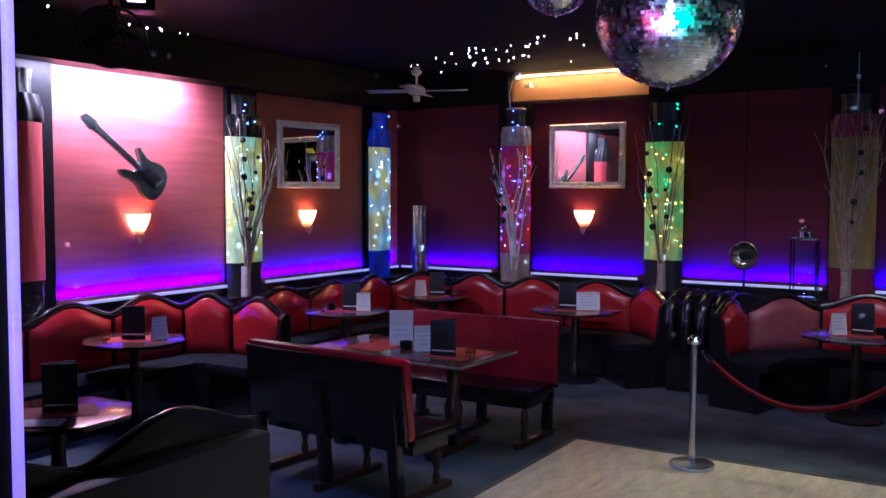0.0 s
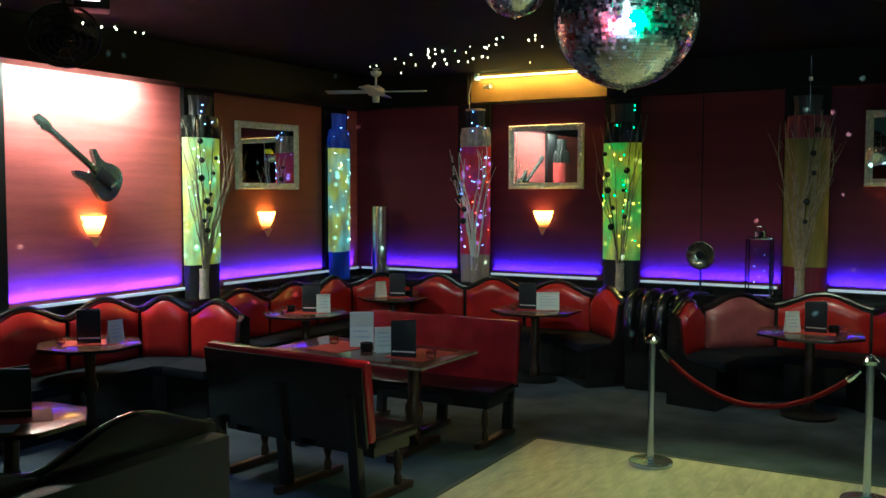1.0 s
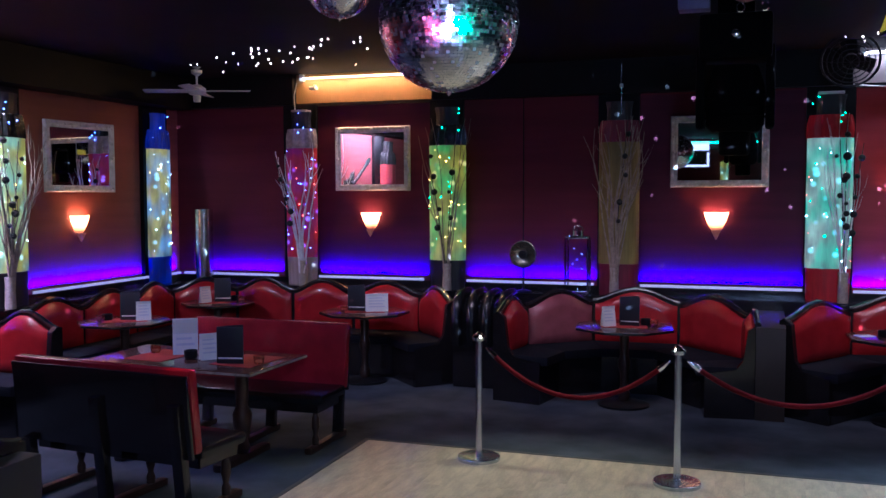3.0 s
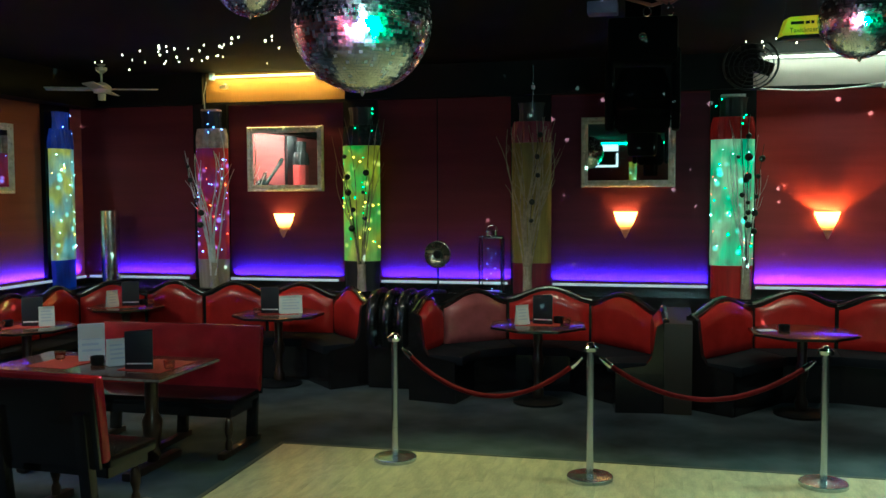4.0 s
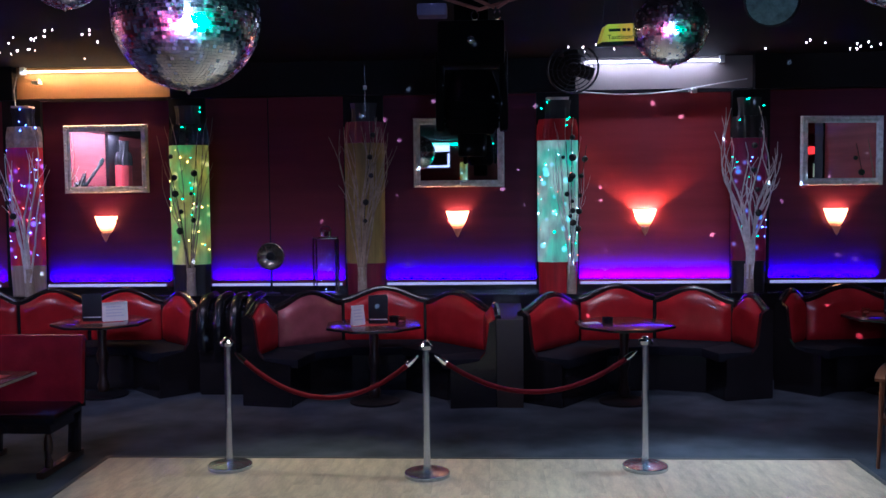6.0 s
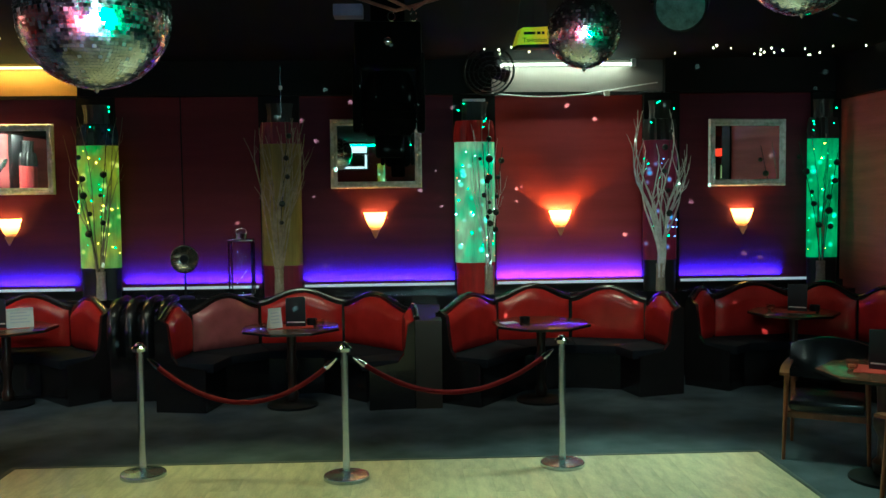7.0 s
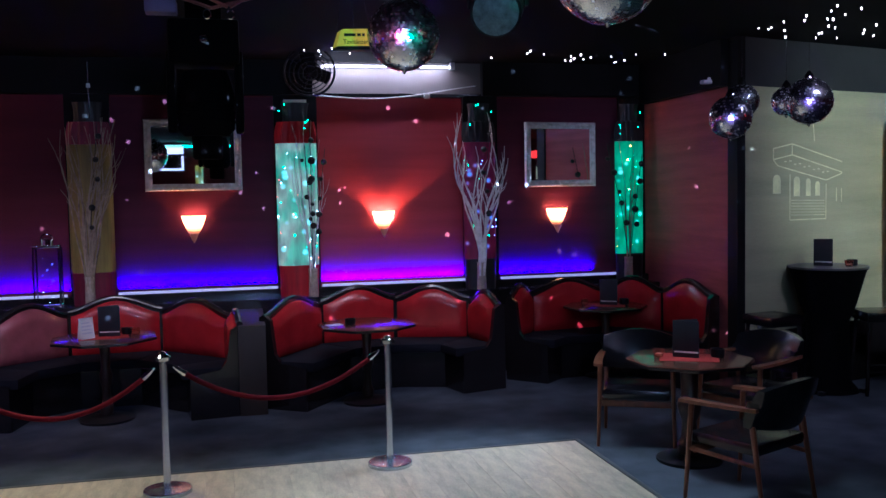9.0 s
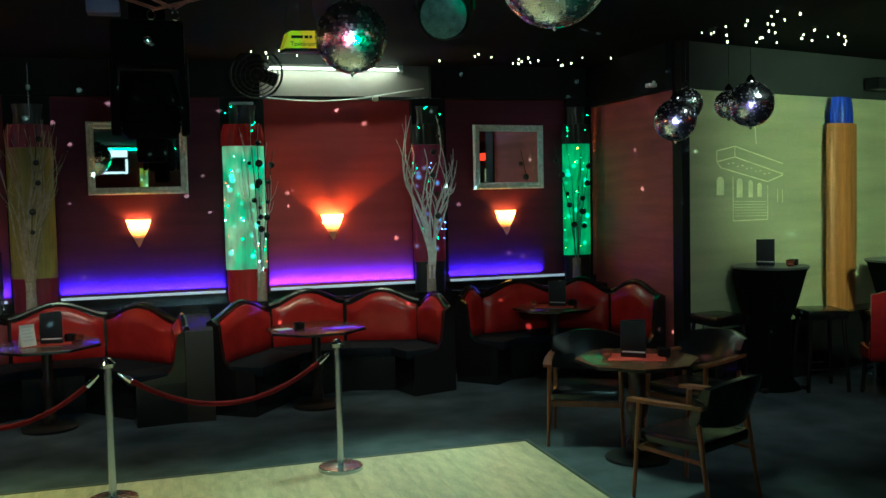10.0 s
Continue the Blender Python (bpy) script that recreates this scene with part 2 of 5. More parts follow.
def tube(points, radius, n=8, bm=None, closed=False):
    """A round bar along points; radius is a number or one number a point."""
    bm = bm or bmesh.new()
    pts = [Vector(p) for p in points]
    rad = radius if isinstance(radius, (list, tuple)) else [radius] * len(pts)
    rings = []
    for i, p in enumerate(pts):
        if closed:
            d = pts[(i + 1) % len(pts)] - pts[i - 1]
        else:
            d = pts[min(i + 1, len(pts) - 1)] - pts[max(i - 1, 0)]
        d.normalize()
        a = d.orthogonal() if abs(d.z) > 0.9 else d.cross(Vector((0, 0, 1)))
        a.normalize()
        if abs(d.z) > 0.9:
            a = (Vector((1, 0, 0)) - d * d.x).normalized()
        b = d.cross(a)
        rings.append([bm.verts.new(p + (a * math.cos(2 * math.pi * k / n) + b * math.sin(2 * math.pi * k / n)) * rad[i]) for k in range(n)])
    pairs = list(zip(rings, rings[1:])) + ([(rings[-1], rings[0])] if closed else [])
    for a, b in pairs:
        for k in range(n):
            bm.faces.new((a[k], a[(k + 1) % n], b[(k + 1) % n], b[k]))
    if not closed:
        bm.faces.new(rings[0])
        bm.faces.new(rings[-1])
    return bm


def prism(pts, z0, z1, bevel=0.0, bm=None):
    bm = bm or bmesh.new()
    lo = [bm.verts.new((x, y, z0)) for x, y in pts]
    hi = [bm.verts.new((x, y, z1)) for x, y in pts]
    k = len(pts)
    faces = [bm.faces.new(lo[::-1]), bm.faces.new(hi)]
    for i in range(k):
        faces.append(bm.faces.new((lo[i], lo[(i + 1) % k], hi[(i + 1) % k], hi[i])))
    if bevel:
        edges = [e for e in bm.edges if all(v in hi for v in e.verts) or all(v in lo for v in e.verts)]
        bmesh.ops.bevel(bm, geom=edges, offset=bevel, segments=2, profile=0.6, affect="EDGES")
    return bm


def ball(r, where=(0, 0, 0), bm=None, sub=2):
    bm = bm or bmesh.new()
    bmesh.ops.create_icosphere(bm, subdivisions=sub, radius=r, matrix=Matrix.Translation(where))
    return bm


def structure(name, bm, material, label, category, smooth=False):
    return tagged(part(name, bm, material, None, "", smooth), label, category, "", "structure")


def turn(x, y, z=0.0, degrees=0.0):
    return pose(x, y, z, 0, 0, degrees)

# ---- the room ----
XL, YB, XR, ZC, ZF = -7.0, 10.2, 4.87, 3.46, 3.09
floor = structure("floor", box(-7.3, 12.2, -5.2, 14.2, -0.12, 0.0), CARPET, "worn grey-blue carpet floor of the lounge", "floor")
ceiling = structure("ceiling", box(-7.3, 12.2, -5.2, 14.2, ZC, ZC + 0.15), CEIL, "matt black painted ceiling with tiny fairy lights", "ceiling")
structure("wall_back", box(-7.2, 5.07, YB, YB + 0.2, 0, ZC), WALL, "burgundy papered wall behind the booths", "wall")
structure("wall_left", box(-7.2, XL, -5.2, YB, 0, ZC), WALL_ROSE, "rose papered wall with the guitar", "wall")
structure("wall_rose_end", box(XR, XR + 0.2, 8.25, YB, 0, ZC), WALL_ROSE, "rose papered short end wall", "wall")
structure("wall_post", box(XR - 0.025, XR + 0.06, 8.07, 8.25, 0, ZC), BLACK_PAINT, "black painted post at the end wall", "post")
ang = radians(15.5)
oblique = Matrix.Translation((4.93, 8.12, 0)) @ Matrix.Rotation(ang, 4, "Z")
structure("wall_olive", box(0, 7.0, 0, 0.15, 0, 2.99, m=oblique), WALL_OLIVE, "pale yellow-green painted wall under projected light", "wall")
structure("wall_olive_frieze", box(0, 7.0, -0.012, 0.15, 2.99, ZC, m=oblique), PARTITION, "grey frieze above the pale wall", "wall")
structure("wall_front", box(-7.2, 12.2, -5.2, -5.0, 0, ZC), WALL, "burgundy wall closing the room", "wall")
structure("wall_right", box(12.0, 12.2, -5.0, 14.2, 0, ZC), WALL, "burgundy wall closing the far side", "wall")
# dark frieze under the ceiling, open over the two lit boxes
for a, b in ((XL, -5.28), (-3.5, 0.95), (2.86, XR)):
    structure("frieze", box(a, b, YB - 0.12, YB, ZF, ZC), BLACK_PAINT, "black frieze board under the ceiling", "frieze")
structure("frieze", box(XL, XL + 0.3, -5.0, YB - 0.12, ZF - 0.015, ZC), BLACK_PAINT, "black soffit along the rose wall", "frieze")
structure("frieze", box(XR - 0.1, XR, 8.25, YB - 0.12, 3.0, ZC), BLACK_PAINT, "black frieze board on the end wall", "frieze")
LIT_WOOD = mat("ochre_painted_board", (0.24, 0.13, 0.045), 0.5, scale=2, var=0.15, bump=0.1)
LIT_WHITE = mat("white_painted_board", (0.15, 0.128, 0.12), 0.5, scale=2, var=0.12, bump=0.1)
for a, b, board, tubemat, lab in ((-5.28, -3.5, LIT_WOOD, TUBE_WARM, "ochre"), (0.95, 2.86, LIT_WHITE, TUBE_WHITE, "white")):
    structure("cove_board", box(a, b, YB - 0.02, YB, ZF + 0.02, ZC), board, lab + " board lit by a hidden tube", "cove")
    structure("trim", box(a, b, YB - 0.05, YB, ZF - 0.02, ZF + 0.02), BLACK_WOOD, "black trim under the lit board", "trim")
    lamp = thing("tube_lamp", "slim " + ("warm" if lab == "ochre" else "white") + " tube lamp at the ceiling edge", "lamp")
    part("tube", tube([(a + 0.12, YB - 0.05, ZC - 0.05), (b - 0.36, YB - 0.05, ZC - 0.05)], 0.012), tubemat, lamp)
    part("socket", box(a + 0.07, a + 0.12, YB - 0.08, YB - 0.02, ZC - 0.08, ZC), WHITE_PLASTIC, lamp)
    part("socket", box(b - 0.36, b - 0.31, YB - 0.08, YB - 0.02, ZC - 0.08, ZC), WHITE_PLASTIC, lamp)
# shelf that runs behind the benches, with the white strip over it
structure("shelf", box(XL, XR, 9.78, YB - 0.003, 0.0, 0.925, 0.0), BLACK_WOOD, "black wooden shelf behind the booths", "shelf")
structure("shelf", box(XL + 0.003, -6.6, 6.66, 9.777, 0.0, 0.925), BLACK_WOOD, "black wooden shelf along the rose wall", "shelf")
structure("shelf", box(XL + 0.003, -6.79, 3.6, 6.657, 0.0, 0.925), BLACK_WOOD, "narrow black shelf behind the rose wall booth", "shelf")
structure("baseboard", box(XL + 0.1, XR, YB - 0.13, YB - 0.004, 0.926, 1.0), BLACK_WOOD, "black board under the light strip", "trim")
structure("baseboard", box(XL + 0.004, XL + 0.13, 4.2, YB - 0.14, 0.926, 1.0), BLACK_WOOD, "black board under the light strip", "trim")
for a, b in ((-6.85, -5.5), (-4.95, -3.6), (-3.08, -1.62), (-1.12, 0.52), (1.0, 2.62), (3.04, 4.5)):
    structure("trim", box(a, b, YB - 0.125, YB - 0.105, 1.002, 1.03, 0.004), WHITE_TRIM, "white strip hiding violet lights", "trim")
for a, b in ((4.95, 6.95), (7.5, 9.4), (9.86, 10.05)):
    structure("trim", box(XL + 0.105, XL + 0.125, a, b, 1.002, 1.03, 0.004), WHITE_TRIM, "white strip hiding violet lights", "trim")
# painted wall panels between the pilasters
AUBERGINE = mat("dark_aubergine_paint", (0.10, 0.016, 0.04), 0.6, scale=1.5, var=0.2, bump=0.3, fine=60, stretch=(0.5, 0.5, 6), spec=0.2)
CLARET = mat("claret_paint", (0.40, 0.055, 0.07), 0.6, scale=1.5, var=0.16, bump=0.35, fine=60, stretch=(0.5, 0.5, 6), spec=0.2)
BROWN = mat("red_brown_paint", (0.27, 0.09, 0.06), 0.6, scale=1.5, var=0.14, bump=0.4, fine=60, stretch=(0.5, 0.5, 6), spec=0.2)
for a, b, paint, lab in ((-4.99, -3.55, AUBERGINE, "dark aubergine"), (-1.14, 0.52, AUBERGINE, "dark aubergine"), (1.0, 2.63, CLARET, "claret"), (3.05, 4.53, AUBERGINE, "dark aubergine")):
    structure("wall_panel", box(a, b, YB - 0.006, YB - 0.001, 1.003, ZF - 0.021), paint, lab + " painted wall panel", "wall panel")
structure("wall_panel", box(XL + 0.001, XL + 0.006, 7.45, 9.4, 1.003, ZF - 0.016), BROWN, "red-brown painted wall panel", "wall panel")
structure("trim", box(-2.446, -2.434, YB - 0.005, YB - 0.001, 1.003, ZF - 0.002), BLACK_PAINT, "dark upright seam in the burgundy wall", "trim")
# dark pilasters behind the tall bottle lanterns
for x, w in ((-5.22, 0.22), (-3.34, 0.2), (-1.37, 0.22), (0.76, 0.23), (2.84, 0.2), (4.7, 0.16)):
    structure("pilaster", box(x - w, x + w, YB - 0.06, YB - 0.002, 1.002, ZF), BLACK_PAINT, "narrow black pilaster on the wall", "pilaster")
for y, w in ((4.75, 0.2), (7.22, 0.22), (9.65, 0.24)):
    structure("pilaster", box(XL + 0.002, XL + 0.06, y - w, y + w, 1.002, ZF), BLACK_PAINT, "narrow black pilaster on the wall", "pilaster")
# dance floor of planks
dance = structure("dance_floor", box(-2.9, 2.64, -2.0, 6.78, 0.0, 0.012), DARK_WOOD, "pale laminate dance floor with worn boards", "floor")
for s, (x0, x1, y0, y1) in enumerate(((-2.94, -2.9, -2.0, 6.82), (2.64, 2.68, -2.0, 6.82), (-2.9, 2.64, 6.78, 6.82))):
    structure("floor_edge", box(x0, x1, y0, y1, 0.0, 0.024, 0.006), PARTITION, "metal edging of the dance floor", "edging")
column = thing("column", "black column with a glossy white light-edged corner", "column", turn(-1.44, 0.91))
part("shaft", box(-0.3, -0.01, -0.22, 0.03, 0, ZC), BLACK_PLASTIC, column)
# violet light on the glossy white edge is put in as emission
part("edge_strip", box(-0.05, 0.0, 0.032, 0.05, 0, ZC, 0.006), mat("violet_edge_glow", (0.7, 0.7, 0.72), 0.25, emit=(0.4, 0.2, 1.0), watts=0.9), column, "glossy edge with its violet light put in as glow")

# ---- benches and booths ----
def arch_z(u, z_edge, z_mid):
    return z_edge + (z_mid - z_edge) * math.sin(math.pi * u) ** 1.6


def arch_panel(length, z0, z_edge, z_mid, depth, bulge, nu=20, nv=8):
    """A board with an arched top along x from 0 to length; the front bulges towards +y."""
    bm = bmesh.new()
    front, back = [], []
    for j in range(nv + 1):
        v = j / nv
        fr, bk = [], []
        for i in range(nu + 1):
            u = i / nu
            z = z0 + (arch_z(u, z_edge, z_mid) - z0) * v
            out = depth + bulge * (1 - (2 * u - 1) ** 8) * (1 - (2 * v - 1) ** 8)
            fr.append(bm.verts.new((u * length, out, z)))
            bk.append(bm.verts.new((u * length, 0, z)))
        front.append(fr)
        back.append(bk)
    for g in (front, back):
        for j in range(nv):
            for i in range(nu):
                bm.faces.new((g[j][i], g[j][i + 1], g[j + 1][i + 1], g[j + 1][i]))
    for j in range(nv):
        for i in (0, nu):
            bm.faces.new((front[j][i], front[j + 1][i], back[j + 1][i], back[j][i]))
    for i in range(nu):
        for j in (0, nv):
            bm.faces.new((front[j][i], front[j][i + 1], back[j][i + 1], back[j][i]))
    return bm


def offset_line(pts, d):
    """The polyline shifted by d to its right-hand side, with mitred corners."""
    out = []
    ns = []
    for a, b in zip(pts, pts[1:]):
        t = (Vector(b) - Vector(a)).normalized()
        ns.append(Vector((t.y, -t.x)))
    for i, p in enumerate(pts):
        if i == 0:
            n, k = ns[0], 1
        elif i == len(pts) - 1:
            n, k = ns[-1], 1
        else:
            n = (ns[i - 1] + ns[i]).normalized()
            k = 1 / max(0.5, n.dot(ns[i]))
        out.append(Vector(p) + n * d * k)
    return out


def booth(label, line, tops, ends=(True, True), depth=0.5, edge_drop=0.12, seat_z=0.46, paler=()):
    """A corner booth: upright arched backs along a line seen from above, the seats to its right-hand side."""
    base = thing("booth_bench", label, "booth")
    inner = offset_line(line, depth)
    foot = offset_line(line, depth - 0.07)
    outer = offset_line(line, -0.05)
    for i, (a, b) in enumerate(zip(line, line[1:])):
        a, b = Vector(a), Vector(b)
        length = (b - a).length
        deg = math.degrees(math.atan2(b.y - a.y, b.x - a.x))
        z_mid = tops[i]
        rise = edge_drop * min(1, length / 0.6)
        m = pose(a.x, a.y, 0, 0, 0, deg) @ Matrix.Diagonal((1, -1, 1, 1))
        frame_bm = arch_panel(length, 0.0, z_mid - rise - 0.02, z_mid - 0.012, 0.05, 0.0, nu=20, nv=2)
        frame_bm.transform(m @ Matrix.Translation((0, -0.05, 0)))
        part("back_frame", frame_bm, BLACK_WOOD, base, "black lacquered arched frame")
        rail = [(m @ Vector((length * k / 20, -0.025, arch_z(k / 20, z_mid - rise - 0.02, z_mid - 0.012)))) for k in range(21)]
        part("top_rail", tube(rail, 0.03, 8), BLACK_WOOD, base)
        pad = arch_panel(length - 0.05, 0.44, z_mid - rise - 0.05, z_mid - 0.035, 0.02, 0.055)
        pad.transform(m @ Matrix.Translation((0.025, 0, 0)))
        part("back_pad", pad, PALE_RED if i in paler else RED_LEATHER, base, "paler red leatherette back" if i in paler else "padded red leatherette back")
        quad = [line[i], line[i + 1], inner[i + 1], inner[i]]
        part("seat", prism([(q[0], q[1]) for q in quad], seat_z - 0.09, seat_z, 0.02), SEAT_CLOTH, base, "dark cloth seat")
        quad = [line[i], line[i + 1], foot[i + 1], foot[i]]
        part("plinth", prism([(q[0], q[1]) for q in quad], 0.0, seat_z - 0.092), BLACK_WOOD, base)
    for k, e in ((0, ends[0]), (-1, ends[1])):
        if not e:
            continue
        a, f = Vector(line[k]), foot[k]
        d = (f - a)
        deg = math.degrees(math.atan2(d.y, d.x))
        side = bmesh.new()
        prof = [(-0.06, 0.0), (d.length, 0.0), (d.length, 0.40), (0.16, 0.44), (0.10, 0.52), (0.075, 0.7), (0.06, tops[k] - 0.16), (0.0, tops[k] - 0.12), (-0.06, tops[k] - 0.13)]
        lo = [side.verts.new((x, -0.025, z)) for x, z in prof]
        hi = [side.verts.new((x, 0.025, z)) for x, z in prof]
        side.faces.new(lo)
        side.faces.new(hi[::-1])
        for i in range(len(prof)):
            j = (i + 1) % len(prof)
            side.faces.new((lo[i], lo[j], hi[j], hi[i]))
        side.transform(pose(a.x, a.y, 0, 0, 0, deg))
        part("end_board", side, BLACK_WOOD, base, "black end board", smooth=False)
    return base


booth("red padded booth bench along the rose wall", [(-6.72, 3.7), (-6.72, 4.5), (-6.72, 5.34), (-6.68, 6.12), (-6.28, 6.38), (-5.62, 6.36)], [1.04, 1.04, 1.04, 1.02, 1.0], (False, True))
booth("red padded corner booth bench with arched backs", [(-6.55, 6.95), (-6.55, 7.83), (-6.55, 8.7), (-6.55, 9.4), (-5.88, 9.76), (-5.12, 9.74), (-4.34, 9.74), (-3.52, 9.74), (-2.98, 9.2)], [0.98, 0.98, 0.99, 1.0, 1.01, 1.01, 1.01, 1.0], (True, True))
booth("red padded booth bench with one paler back", [(-2.29, 8.6), (-2.17, 9.22), (-1.56, 9.7), (-0.67, 9.73), (0.0, 9.0), (0.06, 8.55)], [0.98, 1.0, 1.02, 1.0, 0.95], (True, True), paler=(1,))
booth("red padded booth bench beside the brown partition", [(0.33, 8.75), (0.93, 9.6), (1.74, 9.74), (2.5, 9.5), (2.66, 8.92)], [1.0, 1.03, 1.01, 0.98], (True, True))
booth("red padded booth bench in the corner by the end wall", [(2.92, 9.3), (3.24, 9.6), (4.15, 9.72), (4.62, 9.2), (4.78, 8.42)], [1.0, 1.02, 1.03, 1.04], (True, True))
for x0, x1, y0, y1, z in ((0.07, 0.315, 8.5, 10.1, 0.83),):
    box_bm = prism([(x0, y0), (x1, y0), (x1 + 0.03, y1), (x0 - 0.03, y1)], 0, z, 0.01)
    tagged(part("partition", box_bm, BROWN_LACQUER), "glossy dark brown partition block between two booths", "partition")
roll = thing("rolled_bolster", "row of black leather padded rolls on a post", "bolster", turn(-2.62, 9.15))
part("base", box(-0.3, 0.3, -0.1, 0.45, 0, 0.86, 0.02), BLACK_WOOD, roll)
for i in range(4):
    part("roll", tube([(-0.24 + 0.16 * i, -0.13, 0.45), (-0.24 + 0.16 * i, -0.15, 0.65), (-0.24 + 0.16 * i, -0.12, 0.82), (-0.24 + 0.16 * i, -0.06, 0.9), (-0.24 + 0.16 * i, 0.02, 0.945), (-0.24 + 0.16 * i, 0.3, 0.95)], 0.065, 12), BLACK_LEATHER, roll)

# low bench whose back faces the room
low = thing("booth_bench", "bench back seen from behind with a curved black top", "booth")
part("back_panel", box(-2.98, -2.86, 1.2, 3.14, 0, 0.9, 0.012), mat("navy_board", (0.014, 0.015, 0.024), 0.5, scale=3, var=0.3, bump=0.15), low, "dark navy board")
for y in (3.2, 2.24):
    curve = arch_panel(0.95, 0.4, 0.925, 1.055, 0.07, 0.02, 24, 4)
    curve.transform(turn(-3.07, y, 0, -90))
    part("curved_back", curve, BLACK_LEATHER, low, "arched black leatherette back")
    part("piping", tube([(-3.035, y - 0.95 * k / 20, 0.003 + arch_z(k / 20, 0.925, 1.055)) for k in range(21)], 0.012, 6), BLACK_WOOD, low)
part("seat", box(-3.65, -3.1, 1.2, 3.1, 0.36, 0.46, 0.02), SEAT_CLOTH, low)
part("plinth", box(-3.58, -3.1, 1.2, 3.1, 0.0, 0.36), BLACK_WOOD, low)


def bench(label, m):
    """A free-standing bench, its back along x at y = 0, the seat towards +y."""
    b = thing("bench", label, "bench", m, "benches at the table")
    half = 0.72
    pad = box(-half, half, 0.0, 0.075, 0.42, 0.955, 0.03)
    tilt = Matrix.Translation((0, 0, 0.45)) @ Matrix.Rotation(radians(6), 4, "X") @ Matrix.Translation((0, 0, -0.45))
    pad.transform(tilt)
    part("back_pad", pad, DARK_RED, b, "padded red leatherette back")
    rear = box(-half + 0.012, half - 0.012, -0.028, -0.002, 0.40, 0.925, 0.006)
    rear.transform(tilt)
    part("rear_board", rear, BLACK_WOOD, b, "black rear board")
    part("seat", box(-half, half, 0.06, 0.52, 0.38, 0.46, 0.03), BLACK_LEATHER, b, "black padded seat")
    part("apron", box(-half + 0.05, half - 0.05, 0.1, 0.48, 0.31, 0.378), BLACK_WOOD, b)
    for x in (-0.62, 0.0, 0.62):
        part("foot", box(x - 0.03, x + 0.03, -0.1, 0.56, 0.0, 0.05, 0.012), DARK_WOOD, b)
        post = box(x - 0.04, x + 0.04, -0.065, 0.0, 0.05, 0.42 if x < -0.5 else 0.75, 0.008)
        post.transform(tilt)
        part("leg", post, BLACK_WOOD, b)
        part("leg", lathe([(0.028, 0.05), (0.03, 0.1), (0.018, 0.13), (0.034, 0.19), (0.03, 0.26), (0.02, 0.29), (0.03, 0.31)], 12, m=Matrix.Translation((x, 0.42, 0))), DARK_WOOD, b, "turned front leg")
    return b


bench("red leatherette bench facing the long table", turn(-3.82, 6.85, 0, 180))
bench("red leatherette bench with a black back at the long table", turn(-3.87, 4.79, 0, -5))


# ---- tables ----
def octagon(r, squash=1.0):
    return [(r * math.cos(math.pi * (k + 0.5) / 4), squash * r * math.sin(math.pi * (k + 0.5) / 4)) for k in range(8)]


def pedestal(t, h, r=0.24, stout=1.0):
    part("pedestal", lathe([(stout * rr, zz) for rr, zz in ((0.03, 0.03), (0.055, 0.06), (0.06, 0.12), (0.04, 0.16), (0.036, 0.3), (0.055, 0.36), (0.06, 0.42), (0.04, 0.48), (0.045, h - 0.06), (0.09, h - 0.03), (0.09, h))], 18), DARK_WOOD, t, "turned dark pedestal")
    part("base_plate", lathe([(r, 0.0), (r, 0.02), (r * 0.8, 0.035), (0.03, 0.05)], 28), BLACK_PLASTIC, t, "round black base plate")


def octagon_table(label, x, y, r, deg=0.0, h=0.76, stout=1.0):
    t = thing("octagonal_table", label, "table", turn(x, y, 0, deg), "octagonal lounge tables")
    part("tabletop", prism(octagon(r), h - 0.03, h, 0.006), TABLE_WOOD, t, "brown veneered octagonal top")
    part("edge_band", prism(octagon(r * 1.006), h - 0.028, h - 0.008), BLACK_WOOD, t)
    pedestal(t, h - 0.03, 0.24, stout)
    return t


TABLES = {"A": (-6.2, 5.15, 0.43), "B": (-5.88, 7.62, 0.46), "C": (-5.86, 9.28, 0.42), "D": (-3.9, 9.03, 0.48), "E": (-1.11, 8.75, 0.48), "F": (1.28, 8.75, 0.48), "G": (3.95, 9.22, 0.45), "H": (3.27, 6.1, 0.46), "N": (-4.5, 3.2, 0.42)}
for key, (x, y, r) in TABLES.items():
    octagon_table("octagonal brown pub table " + ("beside the armchairs" if key == "H" else "in front of a red booth bench"), x, y, r, 8 * (x % 1), 0.76, 1.5 if key == "H" else 1.0)
main = thing("long_table", "rectangular brown pub table between two benches", "table", turn(-4.02, 6.02, 0, -1.5))
part("tabletop", box(-0.745, 0.745, -0.41, 0.41, 0.73, 0.76, 0.008), TABLE_WOOD, main, "brown veneered top")
part("edge_strip", box(-0.75, 0.75, -0.415, 0.415, 0.737, 0.752), mat("worn_edge", (0.3, 0.26, 0.2), 0.35, scale=30, var=0.5), main, "worn pale edge")
for x in (-0.45, 0.42):
    part("leg", lathe([(0.045, 0.06), (0.06, 0.1), (0.04, 0.16), (0.065, 0.25), (0.075, 0.36), (0.045, 0.42), (0.05, 0.5), (0.05, 0.73)], 16, m=Matrix.Translation((x, 0, 0))), DARK_WOOD, main, "thick turned leg")
    part("foot", box(x - 0.04, x + 0.04, -0.34, 0.34, 0.0, 0.06, 0.015), DARK_WOOD, main)

